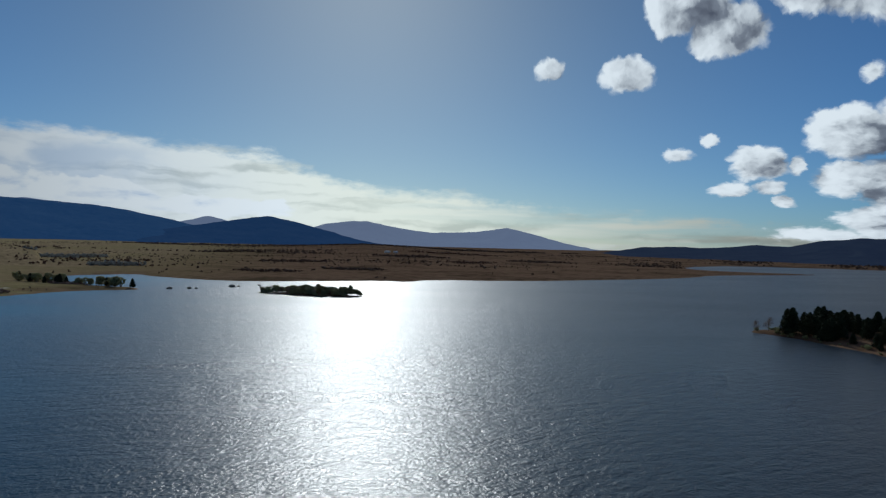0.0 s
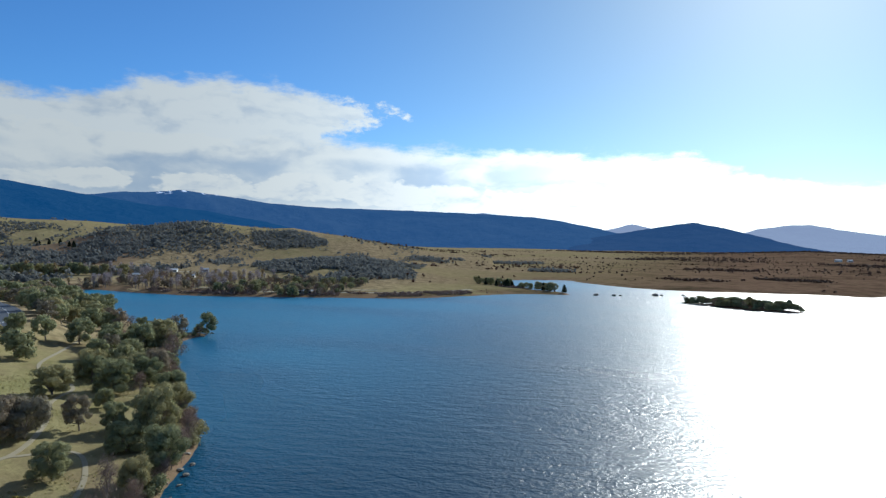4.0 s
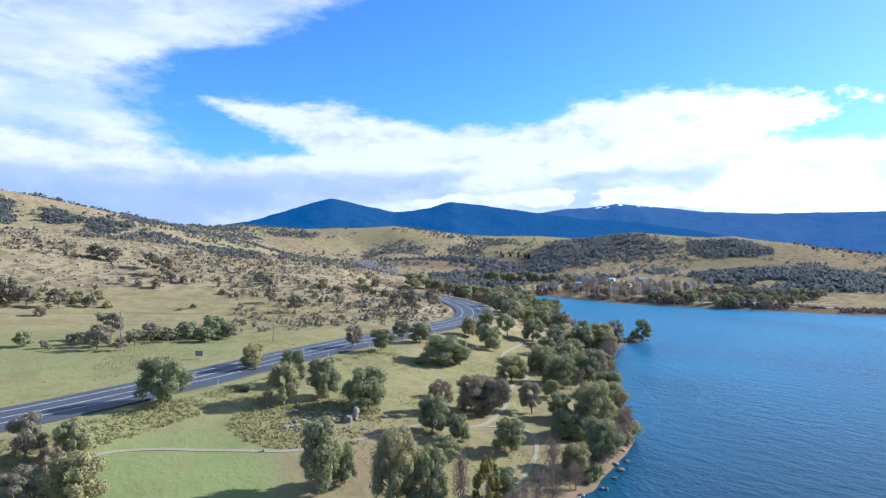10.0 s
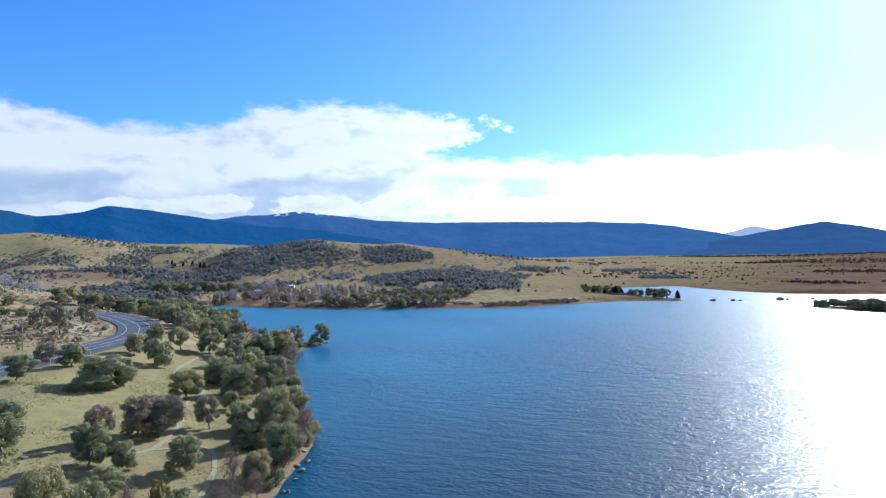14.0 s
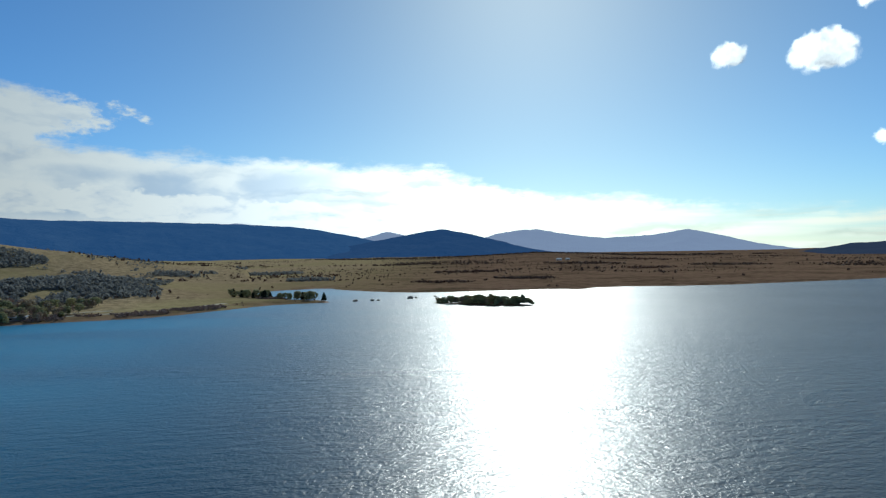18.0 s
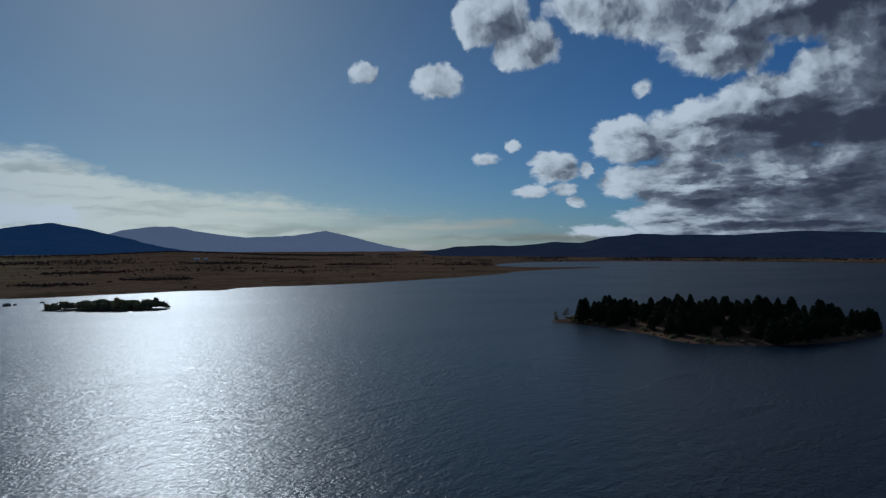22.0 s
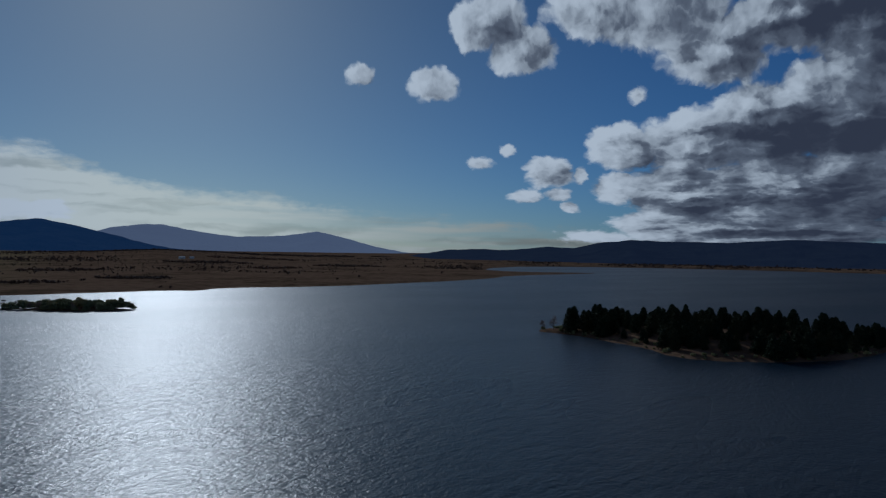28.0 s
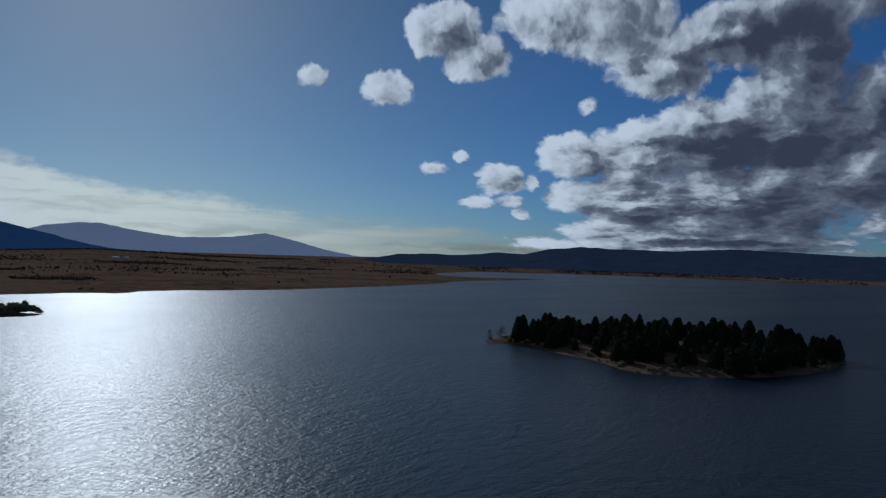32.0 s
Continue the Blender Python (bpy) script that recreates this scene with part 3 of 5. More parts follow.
def land_height(x, y):
    x, y = np.asarray(x, float), np.asarray(y, float)
    wob = fbm(x, y, 26.0, 4, 5) * 8.0
    sd = outline_distance(x, y, LAKE) + wob * 0.6
    near = ease(-x, 20, 90) * ease(230 - y, 0, 90)
    bank = 1.3 * (1 - np.exp(-np.maximum(sd, 0) / 3.0))
    rise = (2.0 + 6.2 * near) * ease(sd, 0, 78)
    slope = (0.006 + 0.022 * near) * np.maximum(sd - 78, 0)
    slope = np.minimum(slope, 6.0)
    z = bank + rise + slope
    az, d = np.degrees(np.arctan2(-x, y)), np.hypot(x, y)
    wild = ease(sd, 4, 130)
    for dist, front, back, crest in RIDGES:
        c = np.array(crest, float)[::-1]
        top = 36 + dist * np.tan(np.radians(np.interp(az, c[:, 0], c[:, 1], left=-6, right=-6)))
        u = np.where(d < dist, (dist - d) / front, (d - dist) / back)
        u = u + fbm(x, y, 140.0, 3, int(dist)) * 0.25
        lift = (top - z) * (1 - ease(u, 0.0, 1.0)) ** 0.85 * wild
        z = np.maximum(z, z + lift)
    z = z + fbm(x, y, 60.0, 4, 11) * 2.2 * ease(sd, 6, 60) + fbm(x, y, 300.0, 4, 21) * 9.0 * ease(sd, 250, 900) * ease(-x, 150, 500)
    deep = -np.minimum(0.22 * np.maximum(-sd, 0) + 0.05, 7.0)
    z = np.where(sd > 0, z, deep)
    for ring, top, run in ((PINE_ISLAND, 5.0, 40.0), (ISLET, 2.2, 14.0)):
        si = -outline_distance(x, y, ring) + wob * 0.35
        z = np.where(si > -20, np.maximum(z, np.where(si > 0, 0.9 * (1 - np.exp(-np.maximum(si, 0) / 2.0)) + top * ease(si, 0, run), 0.22 * si - 0.05)), z)
    return z


def route(points, step):
    """Even points along a smooth line through the given ones."""
    p = np.array(points, float)
    p = np.vstack([2 * p[0] - p[1], p, 2 * p[-1] - p[-2]])
    out = []
    for k in range(1, len(p) - 2):
        n = max(2, int(np.hypot(*(p[k + 1] - p[k])[:2]) / step))
        for t in np.arange(n) / n:
            out.append(0.5 * (2 * p[k] + (p[k + 1] - p[k - 1]) * t + (2 * p[k - 1] - 5 * p[k] + 4 * p[k + 1] - p[k + 2]) * t**2
                              + (3 * p[k] - p[k - 1] - 3 * p[k + 1] + p[k + 2]) * t**3))
    return np.array(out + [p[-2]])


# the highway: plan and grade height
HIGHWAY = route([(-72, -160, 9.2), (-98, -80, 9.2), (-119, -24, 9.2), (-139, 10, 9.3), (-157, 35, 9.4), (-176, 64, 9.4), (-193, 92, 9.2), (-212, 118, 9.0),
                 (-244, 138, 9.0), (-285, 153, 8.8), (-318, 161, 8.5), (-348, 160, 8.5), (-385, 148, 9.0)], 4.0)
ROAD_HALF = 7.8


def road_gap(x, y):
    """Distance from the highway's centre line and the grade height there."""
    best, grade = np.full(np.shape(x), 1e9), np.zeros(np.shape(x))
    for px, py, pz in HIGHWAY:
        d = np.hypot(x - px, y - py)
        grade = np.where(d < best, pz, grade)
        best = np.minimum(best, d)
    return best, grade


def terrain(x, y):
    z = land_height(x, y)
    near = (x < -40) & (x > -540) & (y < 340) & (y > -220)
    if np.any(near):
        gap, grade = road_gap(x[near], y[near])
        z[near] = z[near] + (grade - 0.25 - z[near]) * (1 - ease(gap, ROAD_HALF + 1.5, ROAD_HALF + 16))
    return z


def height_at(x, y):
    return float(terrain(np.array([float(x)]), np.array([float(y)]))[0])


def mesh_object(name, verts, faces, mat, smooth=False):
    me = bpy.data.meshes.new(name)
    me.from_pydata(np.asarray(verts).tolist(), [], np.asarray(faces).tolist() if isinstance(faces, np.ndarray) else faces)
    me.materials.append(mat)
    if smooth:
        me.polygons.foreach_set("use_smooth", [True] * len(me.polygons))
    return new(name, me)


def grid_faces(rows, cols, wrap=False):
    i, j = np.meshgrid(np.arange(rows - 1), np.arange(cols if wrap else cols - 1), indexing="ij")
    k = (j + 1) % cols
    return np.stack([i * cols + j, i * cols + k, (i + 1) * cols + k, (i + 1) * cols + j], -1).reshape(-1, 4)


az_ring = np.radians(np.concatenate([np.arange(-80, 108, 0.24), np.arange(108, 280, 2.5)]))
r_ring = 14.0 * (4900 / 14.0) ** (np.arange(270) / 269.0)
gr, ga = np.meshgrid(r_ring, az_ring, indexing="ij")
gx, gy = (-np.sin(ga) * gr).ravel(), (np.cos(ga) * gr).ravel()
gz = terrain(gx, gy)
ground = mesh_object("ground", np.stack([gx, gy, gz], 1), grid_faces(len(r_ring), len(az_ring), True)[:, ::-1], GROUND, True)
tagged(ground, "dry winter pasture with straw and green grass", "ground", kind="structure")

# land cover: mown lawn, bare earth at the shore and tracks, brown heath on the far plain
sd_all = outline_distance(gx, gy, LAKE)
lawn = ease(18 - np.abs(np.hypot((gx + 92) * 0.8, gy - 2) - 6), 0, 14) * (gx < -60)
lawn = np.maximum(lawn, 0.42 * ease(230 - np.hypot(gx, gy), 0, 60) * ease(fbm(gx, gy, 30.0, 3, 61), -0.2, 0.15))
lawn = np.maximum(lawn, 0.6 * ease(60 - np.hypot(gx + 185, (gy + 25) * 0.6), 0, 40))
shore = ease(0.95 - gz, 0, 0.6) * (gr.ravel() < 1000)
for track in ((-93, 30, 20), (-100, 60, 14), (-84, 53, 14), (-93, 62, 9), (-127, 98, 12), (-108, 43, 8)):
    shore = np.maximum(shore, 0.45 * ease(track[2] - np.hypot(gx - track[0], gy - track[1]), 0, 12) * (fbm(gx, gy, 16.0, 3, 31) > 0.02))
heath = ease(gy - 380, 0, 150) * ease(gx + 760, 0, 300) * (0.2 + 0.8 * ease(gx + 330, 0, 360))
field = ease(165 - np.hypot((gx + 760) * 0.8, (gy - 440) * 1.15), 0, 30)
shore = np.maximum(shore, field)
heath = np.maximum(heath * (1 - field), 0.75 * ease(34 - sd_all, 0, 20) * ease(gr.ravel(), 330, 400) * (fbm(gx, gy, 40.0, 3, 51) > -0.15))
heath = np.maximum(heath, ease(gx, 320, 420))
islands = np.minimum(outline_distance(gx, gy, PINE_ISLAND), outline_distance(gx, gy, ISLET)) < 6
shore = np.where(islands, 0.12 * ease(1.0 - gz, 0, 0.6), shore)
heath = np.where(islands, 1.0, heath)
d_all = gr.ravel()
rocky = ease(d_all, 185, 260) * ease(-gx, 120, 220) * (0.35 + 0.65 * ease(fbm(gx, gy, 120.0, 3, 41), -0.12, 0.08))
paint = ground.data.color_attributes.new("cover", "FLOAT_COLOR", "POINT")
paint.data.foreach_set("color", np.stack([lawn, shore, heath, rocky], 1).astype(np.float32).ravel())

wr, wa = np.meshgrid(np.array([0.01, 60, 140, 300, 700, 1600, 3000, 4880]), np.linspace(0, 2 * math.pi, 73)[:-1], indexing="ij")
lake = mesh_object("water", np.stack([(-np.sin(wa) * wr).ravel(), (np.cos(wa) * wr).ravel(), np.zeros(wr.size)], 1), grid_faces(8, 72, True)[:, ::-1], WATER)
tagged(lake, "wind-rippled blue lake water with sun glitter", "lake", kind="structure")


# ---- distant ranges ----
def mountain(name, crest, dist, depth, mat, label, rough=1.0, seed=1, snow=False):
    """A range whose crest rises to the given elevation angles (bearing, degrees) at dist metres, seen from 36 m up."""
    c = np.array(crest, float)[::-1]
    a = np.arange(c[0, 0], c[-1, 0], 0.16)
    e = np.interp(a, c[:, 0], c[:, 1])
    kernel = np.hanning(9)
    e = np.convolve(np.pad(e, 4, mode="edge"), kernel / kernel.sum(), "valid")
    top = 36 + dist * np.tan(np.radians(e))
    u = np.linspace(-1.0, 1.0, 29)
    uu, aa = np.meshgrid(u, a, indexing="ij")
    crest_z = np.broadcast_to(top, uu.shape)
    dd = dist + uu * depth
    x, y = -np.sin(np.radians(aa)) * dd, np.cos(np.radians(aa)) * dd
    shape = (1 - np.abs(uu)) ** 0.9
    ridge = np.abs(fbm(x, y, 520.0, 4, seed)) * 2
    z = -4 + (crest_z + 4) * shape * (1 - 0.75 * ridge * (np.abs(uu) ** 0.6) * rough) + fbm(x, y, 46.0, 3, seed + 9) * 7.0
    ob = mesh_object(name, np.stack([x.ravel(), y.ravel(), z.ravel()], 1), grid_faces(len(u), len(a)), mat, True)
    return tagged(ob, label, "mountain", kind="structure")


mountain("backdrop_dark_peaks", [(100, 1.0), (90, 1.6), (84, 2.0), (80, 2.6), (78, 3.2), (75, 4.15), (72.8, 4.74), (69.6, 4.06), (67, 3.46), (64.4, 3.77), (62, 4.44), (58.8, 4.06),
          (55, 3.5), (50, 2.75), (45, 2.3), (40, 1.5), (36, 0.6)], 3100, 1100, RANGE_DARK, "dark forested twin peaks with painted blue haze", seed=3)
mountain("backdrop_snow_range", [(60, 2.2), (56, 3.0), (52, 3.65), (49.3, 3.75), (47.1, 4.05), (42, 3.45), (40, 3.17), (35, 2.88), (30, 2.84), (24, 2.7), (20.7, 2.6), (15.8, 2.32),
          (14.3, 2.12), (10.5, 1.4), (8, 0.8), (4, 0.3)], 3900, 1000, RANGE_BLUE, "long forested range with painted blue haze and snow-dusted crest", seed=5)
mountain("backdrop_round_hill", [(13, 0.2), (8, 1.1), (5.8, 1.46), (2.6, 2.0), (0, 1.46), (-3, 0.7), (-5.2, 0.11), (-8, -0.4)], 3400, 700, RANGE_ROUND, "rounded dark wooded hill with painted blue haze", seed=7)
mountain("backdrop_small_hill", [(24, 2.2), (20.7, 2.72), (17, 2.0), (11, 0.9), (7.5, 1.82), (4, 1.0)], 4600, 250, RANGE_PALE, "small distant hill paled by painted haze", seed=8)
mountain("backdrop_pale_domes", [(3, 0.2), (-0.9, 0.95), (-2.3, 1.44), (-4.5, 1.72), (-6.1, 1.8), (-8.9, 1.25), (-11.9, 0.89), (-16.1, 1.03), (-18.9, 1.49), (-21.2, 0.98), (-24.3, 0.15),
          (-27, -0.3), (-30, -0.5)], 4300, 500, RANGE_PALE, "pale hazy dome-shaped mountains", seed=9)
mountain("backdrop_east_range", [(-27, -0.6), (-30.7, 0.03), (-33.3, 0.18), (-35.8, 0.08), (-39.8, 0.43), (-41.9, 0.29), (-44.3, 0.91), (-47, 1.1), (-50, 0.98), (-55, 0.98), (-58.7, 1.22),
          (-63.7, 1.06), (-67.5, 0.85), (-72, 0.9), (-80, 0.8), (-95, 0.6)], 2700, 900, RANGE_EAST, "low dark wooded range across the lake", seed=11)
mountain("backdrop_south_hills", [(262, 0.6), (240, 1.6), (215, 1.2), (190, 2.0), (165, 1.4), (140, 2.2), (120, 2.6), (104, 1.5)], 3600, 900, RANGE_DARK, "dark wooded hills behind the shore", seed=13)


# ---- trees ----
def tube(path, radii, sides=7):
    """Verts and faces of a tapered tube along a line of points."""
    verts, faces = [], []
    for k, (p, r) in enumerate(zip(path, radii)):
        a = Vector(path[min(k + 1, len(path) - 1)]) - Vector(path[max(k - 1, 0)])
        q = a.to_track_quat("Z", "Y")
        for s in range(sides):
            t = 2 * math.pi * s / sides
            verts.append(tuple(Vector(p) + q @ Vector((math.cos(t) * r, math.sin(t) * r, 0))))
    for k in range(len(path) - 1):
        for s in range(sides):
            u = (s + 1) % sides
            faces.append((k * sides + s, k * sides + u, (k + 1) * sides + u, (k + 1) * sides + s))
    faces.append(tuple(range((len(path) - 1) * sides, len(path) * sides)))
    return verts, faces


def leaf_cloud(rng, centres, radii, counts, size, squash=0.8, outward=0.72):
    """Small leaf sprays, two triangles each, gathered in uneven clumps."""
    pts, nrm = [], []
    for c, r, n in zip(centres, radii, counts):
        d = rng.normal(size=(n, 3))
        d /= np.linalg.norm(d, axis=1)[:, None]
        rad = r * rng.uniform(0.25, 1.0, (n, 1)) ** 0.45 * (1 + 0.25 * np.sin(d[:, :1] * 5 + c[0]) * np.cos(d[:, 1:2] * 4 + c[1]))
        pts.append(np.asarray(c) + d * rad * np.array([1, 1, squash]))
        nrm.append(d)
    pts, nrm = np.concatenate(pts), np.concatenate(nrm)
    nrm = nrm * outward + rng.normal(size=nrm.shape) * (1 - outward)
    nrm /= np.linalg.norm(nrm, axis=1)[:, None]
    side = np.cross(nrm, rng.normal(size=nrm.shape))
    side /= np.linalg.norm(side, axis=1)[:, None]
    up = np.cross(nrm, side)
    s = size * rng.uniform(0.6, 1.3, (len(pts), 1))
    quad = np.stack([pts - side * s, pts - up * s * 0.55, pts + side * s, pts + up * s * 0.55], 1)
    return quad.reshape(-1, 3), np.arange(len(pts) * 4).reshape(-1, 4)


def as_mesh(name, verts, faces, mat):
    me = bpy.data.meshes.new(name)
    me.from_pydata(np.asarray(verts).tolist(), [], faces.tolist() if isinstance(faces, np.ndarray) else faces)
    me.materials.append(mat)
    return me


def joined(pieces):
    verts, faces = [], []
    for v, f in pieces:
        base = len(verts)
        verts += [tuple(p) for p in v]
        faces += [tuple(i + base for i in q) for q in f]
    return verts, faces


def gum_meshes(seed, mat, width=0.46, leaf=0.24, clumps=20, low=0.14, density=170, body=1.0):
    """Trunk with forking limbs and a billowing crown of rounded heads, for a tree 8 m high."""
    rng = np.random.default_rng(seed)
    lean = rng.uniform(-0.6, 0.6, 2)
    fork = np.array([lean[0] * 0.4, lean[1] * 0.4, 8 * low + 0.5])
    wood = [tube([(0, 0, -0.6), (0.02, 0.03, 0.4), tuple(fork)], [0.26, 0.22, 0.17])]
    centres, radii = [], []
    squeeze = rng.uniform(0.75, 1.0)
    for k in range(clumps):
        t = 2 * math.pi * (k * 0.382 + rng.uniform(-0.12, 0.12))
        up = low + 0.10 + (0.80 - low) * ((k + 0.5) / clumps) ** 0.85
        reach = 8 * width * math.sqrt(max(0.04, 1 - ((up - 0.42) / 0.58) ** 2)) * rng.uniform(0.45, 0.95)
        c = np.array([math.cos(t) * reach + lean[0], math.sin(t) * reach * squeeze + lean[1], 8 * up + rng.uniform(-0.35, 0.35)])
        r = rng.uniform(0.75, 1.5) * (width / 0.44) * body
        c[2] = max(min(c[2], 7.95 - r * 0.7), r * 0.65 + 8 * low * 0.6)
        centres.append(c)
        radii.append(r)
        if k % 2 == 0:
            mid = fork * 0.5 + c * 0.5 + rng.normal(size=3) * 0.25
            wood.append(tube([tuple(fork * 0.97), tuple(mid), tuple(c)], [0.12, 0.08, 0.03], 5))
    v, f = joined(wood)
    return as_mesh("trunk", v, f, BARK), as_mesh("crown", *leaf_cloud(rng, centres, radii, [int(density * r * r) + 20 for r in radii], leaf, 0.72, 0.8), mat)


def shrub_meshes(seed, mat, count=150, leaf=0.44):
    rng = np.random.default_rng(seed)
    centres = [np.array([*rng.uniform(-2.2, 2.2, 2), rng.uniform(1.0, 4.6)]) for _ in range(9)]
    v, f = joined([tube([(0, 0, -0.5), (0.1, 0.1, 1.0), tuple(c)], [0.18, 0.12, 0.04], 5) for c in centres[:5]])
    return as_mesh("trunk", v, f, BARK), as_mesh("crown", *leaf_cloud(rng, centres, [2.1] * 9, [count] * 9, leaf), mat)


def bare_meshes(seed, mat, spread=0.35, upright=0.8, count=90, twig=0.34):
    """Leafless deciduous tree: limbs, branches and a haze of fine twigs."""
    rng = np.random.default_rng(seed)
    wood = [tube([(0, 0, -0.5), (0.05, 0, 1.5), (0.0, 0.1, 4.5), (0.1, 0, 7.2)], [0.2, 0.16, 0.09, 0.02], 6)]
    tips = []
    for k in range(16):
        t, z = 2 * math.pi * k * 0.382, rng.uniform(1.2, 5.2)
        out, rise = rng.uniform(0.5, 1.0) * 8 * spread * (1 - z / 9), rng.uniform(0.6, 1.4) * upright * 2.2
        end = np.array([math.cos(t) * out, math.sin(t) * out, min(z + rise, 7.8)])
        wood.append(tube([(0, 0, z), tuple(end * 0.55 + np.array([0, 0, z * 0.4])), tuple(end)], [0.07, 0.05, 0.02], 4))
        tips.append(end)
    v, f = joined(wood)
    q, faces = leaf_cloud(rng, tips + [np.array([0, 0, 6.4])], [1.25] * 17, [count] * 17, twig, 1.1, 0.2)
    quad = q.reshape(-1, 4, 3)
    mid = quad.mean(axis=1, keepdims=True)
    axis = (quad[:, 2:3] - quad[:, 0:1])
    thin = mid + (quad - mid) - ((quad[:, 1:2] - quad[:, 3:4]) * np.array([0, 0.42, 0, -0.42])[None, :, None])
    return as_mesh("trunk", v, f, BARK), as_mesh("crown", (thin + axis * 0).reshape(-1, 3), faces, mat)


def pine_meshes(seed, mat):
    """Dense dark conifer, 8 m high, with drooping tiers."""
    rng = np.random.default_rng(seed)
    centres, radii = [], []
    girth = rng.uniform(0.85, 1.2)
    for k in range(30):
        u = k / 29
        t, r = k * 2.4, 2.0 * girth * (1 - u) ** 0.7 + 0.22
        centres.append(np.array([math.cos(t) * r * 0.6, math.sin(t) * r * 0.6, 0.8 + u * 6.9]))
        radii.append(r * 0.62 + 0.18)
    v, f = tube([(0, 0, -0.6), (0, 0, 3.5), (0, 0, 7.6)], [0.24, 0.16, 0.03])
    return as_mesh("trunk", v, f, BARK), as_mesh("crown", *leaf_cloud(rng, centres, radii, [int(42 * r) + 16 for r in radii], 0.37, 0.75, 0.4), mat)


GUM_FORMS = ((1, 0.46, 20, 0.06), (2, 0.50, 22, 0.04), (3, 0.43, 18, 0.10), (4, 0.47, 18, 0.15), (5, 0.44, 24, 0.06), (6, 0.52, 24, 0.03), (7, 0.43, 16, 0.16))
GREY_FORMS = ((11, 0.42, 16, 0.12), (12, 0.50, 18, 0.06), (13, 0.38, 14, 0.14))
KINDS = {
    "gum": ("gum_tree", [gum_meshes(s, GUM, wd, 0.165, c + 8, lo, 330, 1.06) for s, wd, c, lo in GUM_FORMS], "olive-green eucalyptus with a dense rounded crown"),
    "grey": ("grey_gum_tree", [gum_meshes(s, GUM_GREY, wd, 0.165, c + 8, lo, 270, 1.02) for s, wd, c, lo in GREY_FORMS], "grey-green eucalyptus with a thin gappy crown"),
    "far_gum": ("gum_tree", [gum_meshes(s, GUM, wd, 0.42, c - 4, lo, 48, 1.25) for s, wd, c, lo in GUM_FORMS], "olive-green eucalyptus with a dense rounded crown"),
    "far_grey": ("grey_gum_tree", [gum_meshes(s, GUM_GREY, wd, 0.4, c - 3, lo, 44, 1.2) for s, wd, c, lo in GREY_FORMS], "grey-green eucalyptus with a thin gappy crown"),
    "wattle": ("wattle_tree", [gum_meshes(s, WILLOW, 0.38, 0.25, 14, 0.12) for s in (21, 22)], "yellow-green wattle tree in dry grass"),
    "shrub": ("shrub", [shrub_meshes(s, GUM) for s in (31, 32)], "dark green rounded shrub on pasture"),
    "bare": ("bare_tree", [bare_meshes(s, BARE, a, b) for s, a, b in ((41, 0.38, 0.8), (42, 0.3, 1.0), (43, 0.42, 0.7))], "leafless reddish-brown deciduous tree near the water"),
    "far_shrub": ("shrub", [shrub_meshes(s, GUM, 56, 0.7) for s in (33, 34, 35)], "dark green rounded shrub on pasture"),
    "far_bare": ("bare_tree", [bare_meshes(s, BARE, a, b, 40, 0.5) for s, a, b in ((44, 0.38, 0.8), (45, 0.42, 0.7))], "leafless reddish-brown deciduous tree near the water"),
    "frost": ("bare_tree", [bare_meshes(s, FROST, 0.42, 0.8, 40, 0.5) for s in (46, 47)], "pale grey-blue leafless tree in a hollow"),
    "poplar": ("poplar_tree", [bare_meshes(s, m, 0.2, 1.5, 42, 0.48) for s, m in ((51, ASH), (52, GOLD), (53, ASH))], "tall slender poplar with bare and golden twigs"),
    "pine": ("pine_tree", [pine_meshes(s, PINE) for s in range(61, 66)], "dark green pine tree on the lake island"),
}
rand = random.Random(7)


def plant(kind, x, y, h, group, z=None, wide=1.0):
    name, variants, label = KINDS["far_" + kind if kind in ("gum", "grey", "shrub", "bare") and math.hypot(x, y) > 175 else kind]
    trunk, crown = variants[rand.randrange(len(variants))]
    base = new(name)
    base.empty_display_size = 0.5
    s = h / 8.0
    base.matrix_basis = pose(x, y, height_at(x, y) if z is None else z, 0, 0, rand.uniform(0, 360)) @ Matrix.Diagonal((s * wide, s * wide, s, 1))
    tagged(base, label, "shrub" if kind == "shrub" else "tree", group)
    for part_name, me in (("trunk", trunk), ("crown", crown)):
        ob = new(part_name, me)
        ob.parent = base
    return base


BARE_POINT = [(-145.6, 128.8, 9.8), (-220.5, 165.7, 8.0)]
GREY_HILL = [(-202.2, -5.6, 8.2), (-185.9, -7.4, 5.9), (-190.0, 1.5, 4.3), (-192.7, 9.7, 4.4), (-192.8, 26.8, 4.4), (-272.9, -37.5, 10.4), (-275.5, -47.5, 8.0), (-264.5, -31.3, 7.7), (-262.3, -21.3, 8.0), (-246.0, 58.8, 7.3), (-233.4, 103.3, 10.4), (-243.2, 101.2, 8.3), (-265.1, 52.8, 6.8), (-181.9, -2.0, 3.6), (-259.3, 123.7, 9.1), (-343.4, 10.0, 9.3), (-328.0, 15.7, 10.3), (-359.6, -11.9, 7.1), (-356.7, -5.4, 7.1), (-266.8, -12.4, 4.8), (-247.8, -25.3, 3.6)]
GREY_POINT = [(-131.3, 110.0, 7.9), (-180.2, 164.5, 8.5)]
GREY_SHORE = [(-115.9, 56.4, 3.8), (-163.2, 53.5, 6.3), (-177.9, 74.2, 4.9)]
